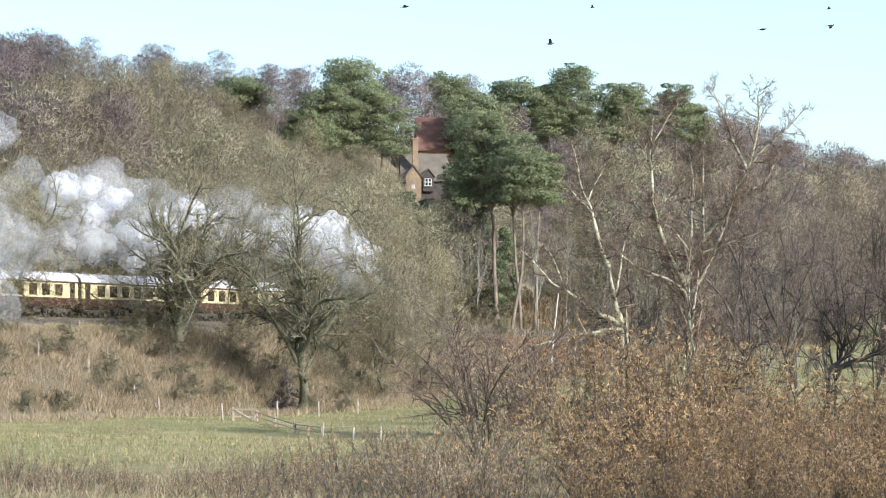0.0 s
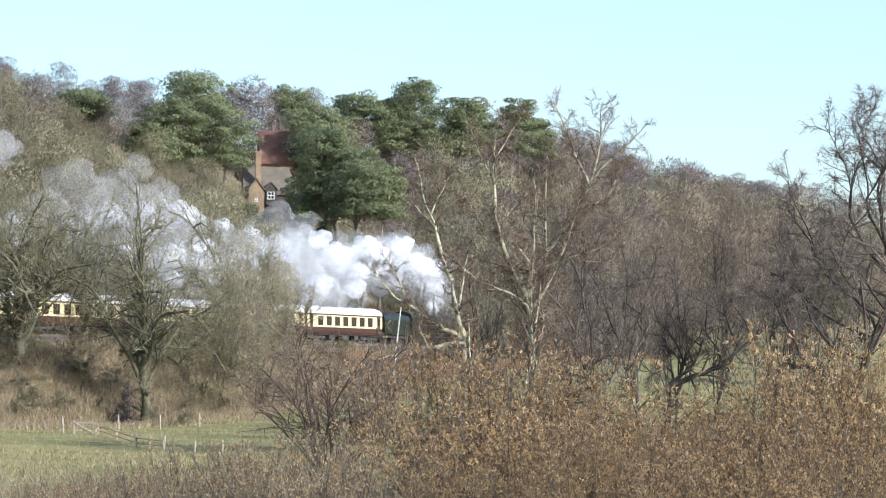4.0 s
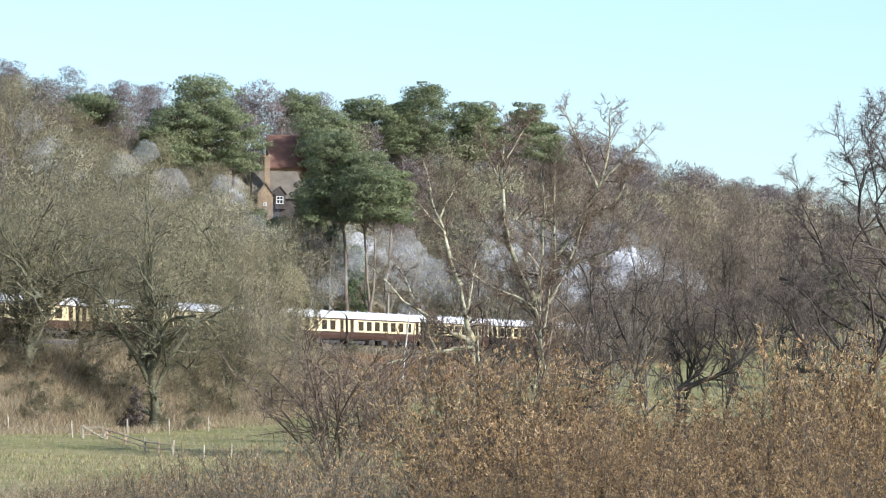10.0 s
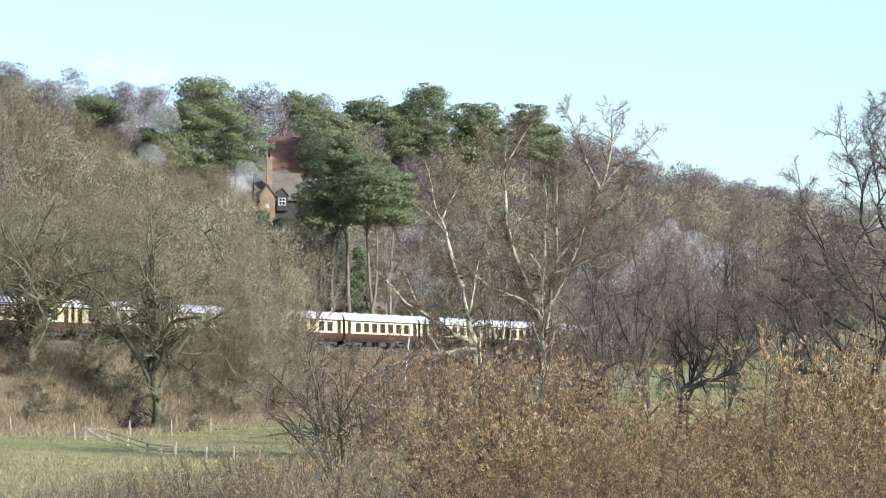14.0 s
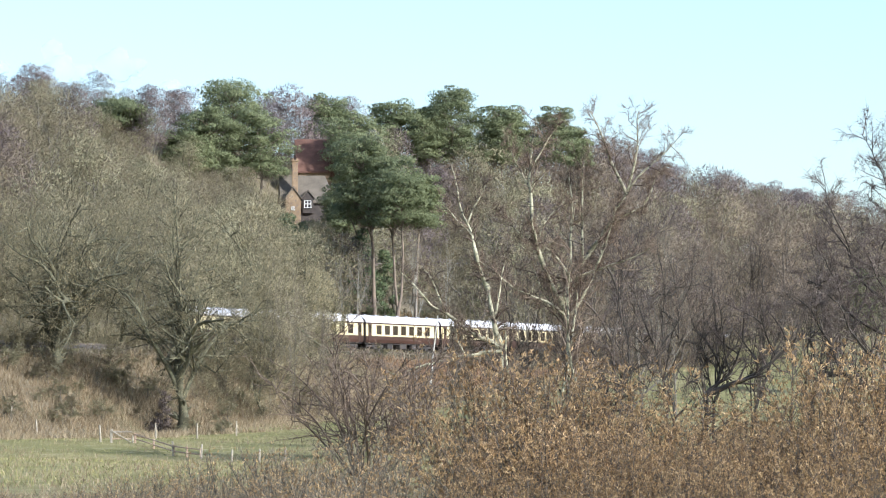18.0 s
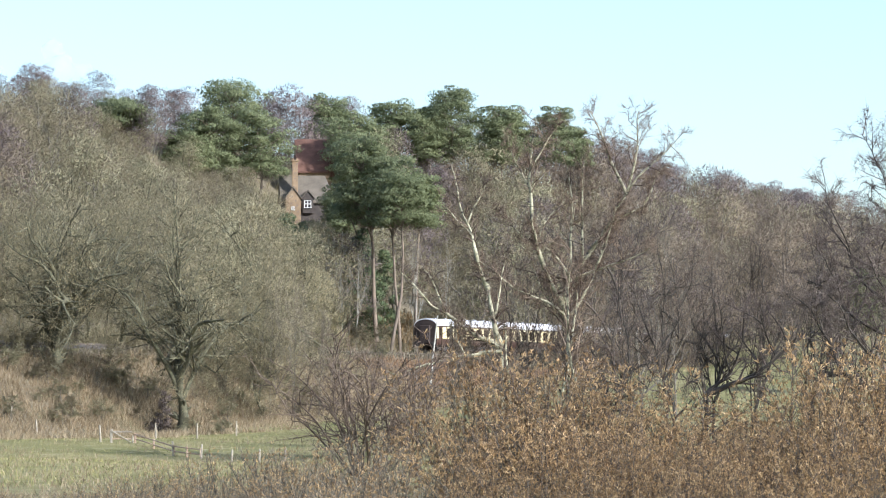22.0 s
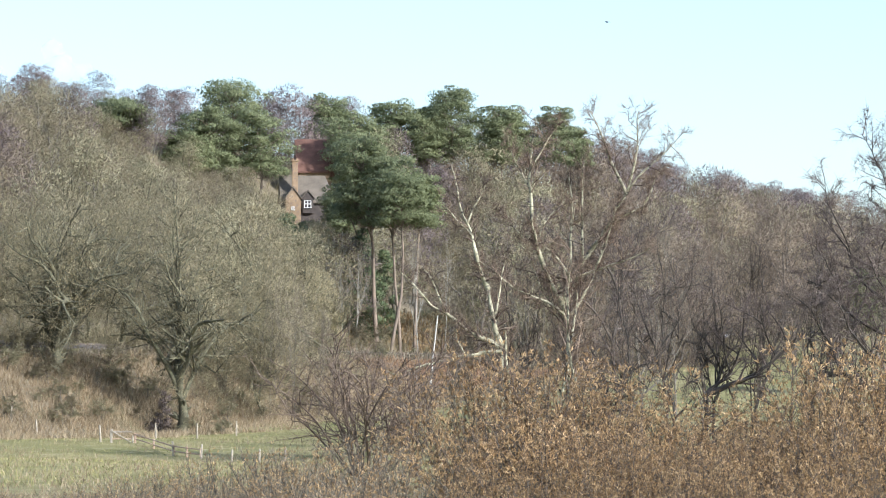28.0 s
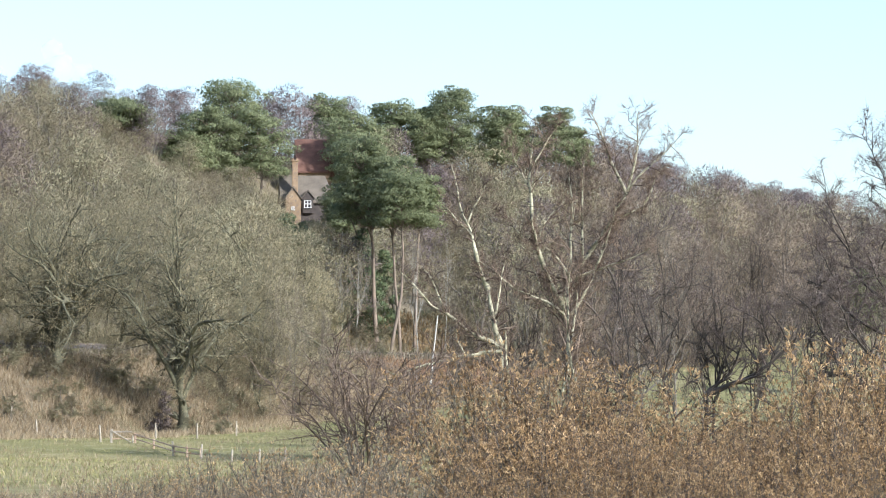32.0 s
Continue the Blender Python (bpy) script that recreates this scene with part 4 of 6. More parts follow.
# ---- dark crooked trees before the wood: place, top, crown radius ----
for i, (x, y, z, wide) in enumerate([(14.07, 209.0, 13.86, 3.6), (17.2, 214.0, 12.4, 3.2), (19.8, 217.0, 13.6, 3.4), (22.39, 208.0, 14.33, 4.0), (25.46, 206.0, 14.91, 4.0), (10.09, 210.0, 12.86, 3.4), (4.97, 210.0, 11.80, 3.0), (12.03, 207.0, 10.97, 3.0), (8.40, 212.0, 14.73, 3.6)]):
    plant("bare_tree", crooked_tree(800 + i, z - height(x, y), wide, 0.21), (BLACK_BARK, MAUVE_TWIG), stand(x, y, turn=i * 40),
          "small leafless tree with black crooked boughs", "tree", "dark crooked trees")

# ---- trees between the right-hand field and the line ----
lr = np.random.default_rng(17)
for u in np.arange(26, 260, 5.0):
    for d in (9.0, 15.0):
        x, y = along(u + lr.uniform(-2, 2), d + lr.uniform(-1.5, 1.5))
        if x / y < 0.145:
            grow(int(lr.choice([0, 9, 10, 9, 5, 6])), x, y, lr.uniform(0.45, 0.75), lr.uniform(0, 360))

# ---- foreground thicket ----
def bush(seed, tall, wide, stems=26, leaves=3200, leaf=0.08, twig_n=26, upright=1.0):
    """Upright stems, brushy twigs and withered catkins of a bush as three meshes."""
    r = np.random.default_rng(seed)
    base = np.stack([r.normal(0, wide * 0.3, stems), r.normal(0, wide * 0.3, stems), np.zeros(stems)], 1)
    way = np.stack([base[:, 0] * 0.6 / wide + r.normal(0, 0.2, stems), base[:, 1] * 0.6 / wide + r.normal(0, 0.2, stems), np.full(stems, upright)], 1)
    ln = tall * r.uniform(0.55, 1.05, stems)
    p1 = bend(r, base, way, ln, 6, 0.13, 0.02)
    r1 = taper(np.full(stems, 0.02), 6, 0.3)
    s2, w2, l2, q2 = sprout(r, p1, r1, ln, 11, 0.06, 1.0, 0.36, 0.7, 0.25, 0.6)
    p2 = bend(r, s2, w2, l2, 4, 0.2, 0.04)
    r2 = taper(np.maximum(q2, 0.005), 4, 0.4)
    tv, tf = twigs(r, p2, twig_n, 0.26, 0.009, 0.6, 0.25)
    n, each = leaves, 4
    par = r.integers(0, len(p2), n)
    t = r.uniform(0.1, 1, n) * 3
    i = np.minimum(t.astype(int), 2)
    w = (t - i)[:, None]
    c = p2[par, i] * (1 - w) + p2[par, i + 1] * w + r.normal(0, 0.06, (n, 3))
    # a tassel: withered leaves that spread from one bud
    way = unit(np.repeat(unit(r.normal(0, 0.5, (n, 3)) + (0, 0, 0.8)), each, 0) + r.normal(0, 0.35, (n * each, 3)))
    tip = np.repeat(c, each, 0) + way * (leaf * r.uniform(0.5, 1.5, n * each))[:, None]
    side = unit(np.cross(way, r.normal(size=way.shape))) * (leaf * 0.13 * r.uniform(0.6, 1.4, n * each))[:, None]
    lv = np.concatenate([c[:, None], (tip - side).reshape(n, each, 3), (tip + side).reshape(n, each, 3)], 1).reshape(-1, 3)
    k, e = np.meshgrid(np.arange(n) * (1 + 2 * each), np.arange(each), indexing="ij")
    lf = np.stack([k, k + 1 + e, k + 1 + each + e], -1).reshape(-1, 3)
    return mesh_of("branch_frame", *joined([tubes(p1, r1, 4), tubes(p2[:, ::3], r2[:, ::3], 3)])), mesh_of("crown", tv, tf), mesh_of("foliage", lv, lf)


def plant_bush(meshes, mats, m, label, group):
    e = thing("bush", m, label, "bush", group)
    for n, me, mt in zip(("branch_frame", "crown", "foliage"), meshes, mats):
        part(n, me, mt, e)
    return e


TALL_LABEL = "tall twiggy bush covered in withered orange-brown leaves"
tall_kinds = [plant_bush(bush(400 + i, 4.2, 2.3, 34, 2300, 0.112, 8), (DARK_BARK, BIRCH_TWIG, CATKIN), stand(3.34, 92.0), TALL_LABEL, "orange-brown thicket") for i in range(3)]
THICKET = [  # place and top of each bush
    (1.30, 92.0, 4.34), (2.21, 90.0, 4.03), (3.18, 92.0, 3.83), (3.98, 89.0, 3.64), (4.98, 91.0, 3.46), (5.83, 90.0, 2.78), (6.97, 92.0, 2.56), (7.80, 90.0, 2.67),
    (8.90, 92.0, 2.94), (9.61, 90.0, 3.12), (10.56, 91.0, 3.85), (11.53, 92.0, 4.54), (12.11, 90.0, 4.61), (1.18, 82.0, 2.74),
    (2.10, 80.0, 2.61), (3.11, 82.0, 2.47), (3.98, 80.0, 2.34), (5.04, 82.0, 2.03), (5.86, 80.0, 2.00), (6.97, 82.0, 2.13), (7.74, 80.0, 2.23), (8.90, 82.0, 2.40),
    (9.62, 80.0, 2.74), (10.82, 82.0, 2.95), (0.69, 73.0, 1.51), (2.13, 72.0, 1.47), (3.63, 73.0, 1.39), (5.03, 72.0, 1.47), (6.57, 73.0, 1.51), (7.93, 72.0, 1.65),
    (9.27, 73.0, 1.76),
]
for i, (x, y, z) in enumerate(THICKET):
    m = stand(x, y, (z - height(x, y)) / 4.0, i * 77) @ Matrix.Diagonal((0.85 + 0.13 * (i * 5 % 4), 0.85 + 0.1 * (i * 3 % 5), 1, 1))
    if i < 3:
        tall_kinds[i].matrix_basis = m
    else:
        src = tall_kinds[i % 3]
        ob = copy_thing(src, m)
        ob.matrix_basis = m
LOW_LABEL = "low straggly bush with brown twigs and few withered leaves"
low_kinds = [plant_bush(bush(420 + i, 2.0, 2.2, 26, 420, 0.09, 7), (DARK_BARK, WOOD_TWIG, CATKIN), stand(-4.29, 90.0), LOW_LABEL, "low bushes by the field") for i in range(2)]
SHRUBS = [
    (-14.72, 90.0, 1.46), (-13.21, 88.0, 1.27), (-12.30, 90.0, 1.01), (-10.74, 86.0, 0.79), (-9.81, 88.0, 0.82), (-8.48, 88.0, 1.04), (-7.31, 90.0, 1.16), (-5.90, 88.0, 1.49),
    (-4.64, 88.0, 1.64), (-3.23, 86.0, 1.52), (-2.08, 86.0, 1.52), (-7.17, 80.0, 0.93), (-4.89, 80.0, 1.06), (-2.47, 80.0, 1.20), (-1.10, 78.0, 1.23), (-9.46, 80.0, 0.79),
    (-12.86, 82.0, 1.23), (-11.91, 84.0, 0.98), (-10.66, 82.0, 0.95), (-8.59, 82.0, 0.88), (-6.40, 84.0, 1.01), (-3.82, 83.0, 1.35), (-1.83, 88.0, 1.64), (-3.11, 76.0, 1.14), (-5.28, 76.0, 0.95), (-7.45, 76.0, 0.86), (-2.04, 74.0, 1.06),
]
for i, (x, y, z) in enumerate(SHRUBS):
    m = stand(x, y, (z - height(x, y)) / (1.65 if x / y > -0.05 else 1.9 if x / y > -0.105 else 2.6), i * 77)
    if i < 2:
        low_kinds[i].matrix_basis = m
    else:
        copy_thing(low_kinds[i % 2], m).matrix_basis = m

# ---- the bare thorn bush before the field ----
THORNS = [(-2.74, 120.0, 6.2, 4.0), (-1.2, 118.0, 4.2, 2.0)]
for i, (x, y, z, wide) in enumerate(THORNS):
    tr, tall = np.random.default_rng(520 + i), z - height(x, y)
    stems = []
    for k in range(19 if i == 0 else 10):
        a, sp = k * 2.4 + tr.uniform(-0.3, 0.3), tr.uniform(0.05, 0.75)
        stems.append(((math.cos(a) * 0.25, math.sin(a) * 0.25, 0), (math.cos(a) * sp * wide / tall * 1.3, math.sin(a) * sp * 0.5, 1), tall * tr.uniform(0.75, 1.05), tr.uniform(0.03, 0.055), tr.normal(0, 0.03)))
    plant("thorn_bush", limbed_tree(520 + i, stems, 7, 4, 4, 0.24, 0.01, 0.10, (tall, wide), 0.2, 0.8, False, 0.02),
          (THORN_BARK, REDTWIG), stand(x, y, turn=0), "bare dark thorn bush with reddish twigs", "bush", "thorn bushes")

# ---- house among the pines ----
BRICK = surface("orange_brick", (0.21, 0.143, 0.085), (0.315, 0.228, 0.14), 1.5, 8, 0.9, 0.3, stain=(0.15, 0.12, 0.10))
GREY_TILE = surface("lichened_roof_tiles", (0.10, 0.084, 0.064), (0.168, 0.142, 0.111), 0.8, 10, 0.9, 0.4)
# red tiles of the large house, colour darkened to include tree shadows
SHADED_RED_TILE = surface("shaded_red_roof_tiles", (0.115, 0.056, 0.04), (0.195, 0.102, 0.072), 0.7, 10, 0.9, 0.4)
DARK_TIMBER = surface("dark_timber", (0.035, 0.028, 0.025), (0.08, 0.065, 0.055), 1.5, 8, 0.85, 0.2)
WHITE_PAINT = surface("white_paint", (0.58, 0.57, 0.53), (0.74, 0.73, 0.69), 2, 6, 0.6, 0.05)
GLASS_DARK = surface("dark_glazing", (0.012, 0.014, 0.016), (0.03, 0.032, 0.035), 1.0, 4, 0.08, 0)


def gable_roof(bm, x0, x1, y0, y1, z0, z1, hip=0.0, over=0.35, thick=0.22):
    """A pitched roof with its ridge along x; hip: how far the ridge stops short of the x1 end."""
    ym = (y0 + y1) / 2
    for lift in (0.0,):
        a = [(x0 - over, y0 - over, z0), (x1 + over, y0 - over, z0), (x1 + over, y1 + over, z0), (x0 - over, y1 + over, z0)]
        lo = [bm.verts.new(p) for p in a]
        up = [bm.verts.new((p[0], p[1], p[2] + thick)) for p in a]
        r0, r1 = bm.verts.new((x0 - over, ym, z1)), bm.verts.new((x1 + over - hip, ym, z1))
        bm.faces.new(lo[::-1])
        for i in range(4):
            bm.faces.new((lo[i], lo[(i + 1) % 4], up[(i + 1) % 4], up[i]))
        bm.faces.new((up[0], up[1], r1, r0))
        bm.faces.new((up[2], up[3], r0, r1))
        bm.faces.new((up[1], up[2], r1))
        bm.faces.new((up[3], up[0], r0))
    bmesh.ops.recalc_face_normals(bm, faces=bm.faces[:])
    return bm


def window_of(parent, x, y, z, w, h):
    """A white casement in a wall that faces -y."""
    bm = bmesh.new()
    t = 0.09
    for bx in ((x - w / 2, x - w / 2 + t), (x + w / 2 - t, x + w / 2), (x - t / 2, x + t / 2)):
        block(bm, *bx, y - 0.06, y + 0.05, z, z + h)
    block(bm, x - w / 2, x + w / 2, y - 0.064, y + 0.05, z + h - t * 0.6, z + h)
    block(bm, x - w / 2 - 0.06, x + w / 2 + 0.06, y - 0.12, y + 0.05, z - 0.08, z)
    block(bm, x - w / 2, x + w / 2, y - 0.062, y + 0.05, z + h * 0.5 - t / 2, z + h * 0.5 + t / 2)
    f = part("window", bm, WHITE_PAINT, parent, "white-painted casement window")
    bm = block(bmesh.new(), x - w / 2 + 0.02, x + w / 2 - 0.02, y - 0.01, y + 0.03, z + 0.02, z + h - 0.02)
    part("pane", bm, GLASS_DARK, f)
    return f


hx, hy = -18.03, 440.0
hz = 26.4
cottage = thing("house", pose(hx, hy, hz, 0, 0, 6), "brick cottage with a lichened tile roof and tall chimney among pines", "house")
bm = block(bmesh.new(), -3.1, 3.5, -2.6, 2.8, -2.5, 3.2)
part("wall", bm, DARK_TIMBER, cottage, "dark timbered wall")
part("roof", gable_roof(bmesh.new(), -3.1, 3.5, -2.6, 2.8, 2.6, 6.4, hip=1.3), GREY_TILE, cottage)
bm = bmesh.new()
block(bm, -1.9, -1.15, -2.75, -1.9, -1.0, 8.1, 0.03)
block(bm, -2.05, -1.0, -2.82, -1.83, 8.05, 8.25, 0.02)
for cx in (-1.8, -1.3):
    drum(bm, (cx, -2.3, 8.35), (0, 0, 1), 0.13, 0.3, 10, 0.1)
part("chimney", bm, BRICK, cottage, "tall orange brick chimney stack")
bm = bmesh.new()
extruded(bm, [(-2.8, -2.5), (-0.8, -2.5), (-0.8, 3.2), (-1.8, 4.5), (-2.8, 3.2)], -3.6, -2.5)
gable = part("gable", bm, BRICK, cottage, "orange brick gable end")
bm = bmesh.new()
extruded(bm, [(-2.95, 3.0), (-1.8, 4.55), (-0.65, 3.0), (-0.65, 3.18), (-1.8, 4.75), (-2.95, 3.18)], -3.75, -2.3)
part("gable_roof", bm, GREY_TILE, gable)
window_of(gable, -1.85, -3.62, 1.7, 0.4, 0.42)
bm = bmesh.new()
extruded(bm, [(-0.55, 1.3), (0.85, 1.3), (0.85, 3.3), (0.15, 4.1), (-0.55, 3.3)], -3.05, -1.6)
dormer = part("dormer", bm, DARK_TIMBER, cottage)
bm = bmesh.new()
extruded(bm, [(-0.75, 3.15), (0.15, 4.2), (1.05, 3.15), (1.05, 3.3), (0.15, 4.4), (-0.75, 3.3)], -3.2, -1.2)
part("dormer_roof", bm, GREY_TILE, dormer)
window_of(dormer, 0.12, -3.06, 2.05, 0.9, 0.9)

hx, hy = -16.46, 458.0
manor = thing("house", pose(hx, hy, 27.9, 0, 0, 6), "large house with a steep red tile roof shaded by pines", "house")
bm = block(bmesh.new(), -3.4, 5.0, -3.2, 4.0, -2.5, 6.3)
part("wall", bm, BRICK, manor)
part("roof", gable_roof(bmesh.new(), -3.4, 5.0, -3.2, 4.0, 6.25, 11.1), SHADED_RED_TILE, manor)
bm = bmesh.new()
extruded(bm, [(0.9, 5.6), (3.1, 5.6), (3.1, 7.6), (2.0, 8.9), (0.9, 7.6)], -3.4, -1.0)
part("dormer", bm, SHADED_RED_TILE, manor)
window_of(manor, -1.6, -3.22, 3.6, 1.3, 1.3)
window_of(manor, 1.6, -3.22, 3.6, 1.3, 1.3)

# ---- train ----
CREAM = surface("cream_paint", (0.66, 0.56, 0.31), (0.78, 0.68, 0.42), 0.5, 10, 0.35, 0.02)
UMBER = surface("umber_paint", (0.042, 0.021, 0.016), (0.075, 0.038, 0.029), 0.5, 10, 0.35, 0.02)
ROOF_WHITE = surface("white_roof_paint", (0.60, 0.60, 0.62), (0.80, 0.80, 0.82), 0.5, 8, 0.55, 0.05)
ROOF_GREY = surface("grey_roof_paint", (0.30, 0.30, 0.31), (0.42, 0.42, 0.43), 0.5, 8, 0.6, 0.05)
UNDER = surface("underframe_black", (0.025, 0.022, 0.02), (0.07, 0.06, 0.055), 1.0, 8, 0.7, 0.1)
GREEN = surface("dark_green_paint", (0.012, 0.017, 0.013), (0.024, 0.032, 0.024), 0.5, 8, 0.3, 0.02)
SMOKE_BLACK = surface("smokebox_black", (0.02, 0.018, 0.02), (0.05, 0.045, 0.048), 1.0, 8, 0.55, 0.1)
RED = surface("red_paint", (0.35, 0.03, 0.03), (0.48, 0.06, 0.05), 1.0, 8, 0.5, 0.0)
BRASS = surface("pale_plate", (0.42, 0.40, 0.34), (0.58, 0.56, 0.50), 2.0, 6, 0.35, 0.0)
# coach ends and gangways: a darker brown than the umber sides
END_BROWN = surface("dark_end_brown", (0.028, 0.018, 0.015), (0.06, 0.042, 0.036), 1.0, 8, 0.8, 0.1)
COACH_GLASS = surface("coach_window_glass", (0.02, 0.016, 0.012), (0.06, 0.045, 0.03), 0.8, 5, 0.1, 0)
COAL = surface("coal", (0.012, 0.012, 0.012), (0.035, 0.035, 0.035), 3.0, 6, 0.6, 0.8)


def bar(bm, outline, x0, x1):
    """Adds a solid with an outline in y and z, from x0 to x1 along the line."""
    a = [bm.verts.new((x0, y, z)) for y, z in outline]
    b = [bm.verts.new((x1, y, z)) for y, z in outline]
    n = len(outline)
    bm.faces.new(a)
    bm.faces.new(b[::-1])
    for i in range(n):
        bm.faces.new((a[i], b[i], b[(i + 1) % n], a[(i + 1) % n]))
    bmesh.ops.recalc_face_normals(bm, faces=bm.faces[:])
    return bm


def arc(r_y, r_z, z, a0=0.0, a1=180.0, n=12):
    return [(r_y * math.cos(radians(a0 + (a1 - a0) * i / n)), z + r_z * math.sin(radians(a0 + (a1 - a0) * i / n))) for i in range(n + 1)]


def wheel_mesh(radius, spokes):
    bm = bmesh.new()
    drum(bm, (0, 0, 0), (0, 1, 0), radius, 0.13, 24)
    drum(bm, (0, 0.09, 0), (0, 1, 0), radius + 0.03, 0.04, 24)
    drum(bm, (0, -0.075, 0), (0, 1, 0), radius * 0.28, 0.05, 14)
    for i in range(spokes):
        a = i * 2 * math.pi / spokes
        r = bmesh.ops.create_cube(bm, size=1.0)["verts"]
        for v in r:
            v.co = Matrix.Rotation(a, 3, "Y") @ Vector((v.co.x * 0.06, v.co.y * 0.04 - 0.075, v.co.z * radius * 0.66 + radius * 0.55))
    me = bpy.data.meshes.new("wheel")
    bm.to_mesh(me)
    bm.free()
    return me


def bogie_under(parent, x, wheel, base=2.6, name="bogie"):
    bm = bmesh.new()
    for y in (-1.02, 1.02):
        block(bm, x - base / 2 - 0.6, x + base / 2 + 0.6, y - 0.06, y + 0.06, 0.45, 0.72, 0.02)
        for s in (-1, 1):
            block(bm, x + s * base / 2 - 0.16, x + s * base / 2 + 0.16, y - 0.12, y + 0.12, 0.32, 0.62, 0.02)
        block(bm, x - 0.35, x + 0.35, y - 0.1, y + 0.1, 0.25, 0.45, 0.02)
    block(bm, x - 0.25, x + 0.25, -1.0, 1.0, 0.5, 0.85)
    b = part(name, bm, UNDER, parent)
    for s in (-1, 1):
        for y in (-0.75, 0.75):
            w = part("wheel", wheel, UNDER, b)
            w.location = (x + s * base / 2, y, 0.46)
            w.rotation_euler = (0, 0, math.pi if y > 0 else 0)


SPEED, FRONT0 = 12.82, -29.9
COACH_WHEEL = wheel_mesh(0.46, 0)
PITCH, HALF = 17.47, 8.43


def make_coach():
    c = thing("railway_coach", pose(0, 0, 0), "cream and umber vintage railway coach with a white roof", "railway coach", "coaches of the train")
    low = [(-1.33, 0.95), (-1.40, 1.25), (-1.41, 1.62), (1.41, 1.62), (1.40, 1.25), (1.33, 0.95)]
    part("lower_panel", bar(bmesh.new(), low, -HALF, HALF), UMBER, c, "umber brown lower body panel")
    up = [(-1.405, 1.62), (-1.39, 2.65), (-1.35, 2.92), (1.35, 2.92), (1.39, 2.65), (1.405, 1.62)]
    part("upper_panel", bar(bmesh.new(), up, -HALF, HALF), CREAM, c, "cream upper body panel")
    for y in (-1, 1):
        part("waist_strip", block(bmesh.new(), -HALF, HALF, y * 1.40 - 0.022, y * 1.40 + 0.022, 1.60, 1.65), UMBER, c)
    part("cantrail", bar(bmesh.new(), [(-1.37, 2.91), (-1.42, 3.05), (1.42, 3.05), (1.37, 2.91)], -HALF - 0.02, HALF + 0.02), UMBER, c)
    roof = arc(1.41, 0.82, 3.045)
    r = part("roof", bar(bmesh.new(), roof, -HALF - 0.05, HALF + 0.05), ROOF_WHITE, c, "white painted arched roof")
    vent = bmesh.new()
    block(vent, -0.16, 0.16, -0.12, 0.12, 0, 0.16, 0.04)
    vm = bpy.data.meshes.new("ventilator")
    vent.to_mesh(vm)
    vent.free()
    for k in range(7):
        for y in (-0.5, 0.5):
            v = part("ventilator", vm, ROOF_GREY, r)
            v.location = (-7.2 + k * 2.4, y, 3.78)
    wf = bmesh.new()
    for a, b in ((-0.54, -0.49), (0.49, 0.54)):
        block(wf, a, b, -0.03, 0.03, 0.0, 0.98)
    block(wf, -0.49, 0.49, -0.03, 0.03, 0.0, 0.05)
    block(wf, -0.49, 0.49, -0.03, 0.03, 0.93, 0.98)
    wf_me = bpy.data.meshes.new("window_frame")
    wf.to_mesh(wf_me)
    wf.free()
    wp = block(bmesh.new(), -0.50, 0.50, -0.012, 0.012, 0.04, 0.94)
    wp_me = bpy.data.meshes.new("pane")
    wp.to_mesh(wp_me)
    wp.free()
    for k in range(7):
        for y in (-1, 1):
            w = part("window", wf_me, UMBER, c)
            w.location, w.rotation_euler = (-5.58 + k * 1.86, y * 1.40, 1.82), (radians(-0.9 * y), 0, 0)
            part("pane", wp_me, COACH_GLASS, w)
    for x in (-7.6, 7.6):
        for y in (-1, 1):
            bm = block(bmesh.new(), x - 0.36, x + 0.36, y * 1.40 - 0.03, y * 1.40 + 0.03, 1.05, 2.96, 0.01)
            d = part("door", bm, UMBER, c)
            bm = block(bmesh.new(), x - 0.25, x + 0.25, y * 1.44 - 0.008, y * 1.44 + 0.008, 1.98, 2.78)
            part("pane", bm, COACH_GLASS, d)
            bm = block(bmesh.new(), x + 0.2, x + 0.3, y * 1.46 - 0.03, y * 1.46 + 0.03, 1.85, 1.9)
            part("handle", bm, BRASS, d)
    for s in (-1, 1):
        bm = block(bmesh.new(), s * (HALF + 0.14) - 0.15, s * (HALF + 0.14) + 0.15, -0.62, 0.62, 1.1, 3.1, 0.05)
        part("gangway", bm, END_BROWN, c)
        for y in (-0.87, 0.87):
            bm = drum(bmesh.new(), (s * (HALF + 0.12), y, 1.05), (1, 0, 0), 0.09, 0.3, 12)
            drum(bm, (s * (HALF + 0.24), y, 1.05), (1, 0, 0), 0.22, 0.04, 14)
            part("buffer", bm, UNDER, c)
        part("end_panel", bar(bmesh.new(), [(1.37, 1.0)] + arc(1.37, 0.73, 3.0) + [(-1.37, 1.0)], s * (HALF + 0.06), s * (HALF + 0.085)), END_BROWN, c, "dark brown coach end")
        bogie_under(c, s * 5.9, COACH_WHEEL)
    part("underframe", block(bmesh.new(), -HALF + 0.1, HALF - 0.1, -1.2, 1.2, 0.82, 0.99), UNDER, c)
    for x, w in ((-2.6, 1.2), (0.4, 1.6), (2.9, 0.9)):
        for y in (-1, 1):
            part("battery_box", block(bmesh.new(), x - w / 2, x + w / 2, y * 0.95 - 0.22, y * 0.95 + 0.22, 0.35, 0.83, 0.03), UNDER, c)
    return c


def track_rows(u0):
    return [(t, WAY @ pose(u0 + SPEED * t, 0, RAIL)) for t in (0.0, 8.0, 16.0, 24.0, 32.0)]


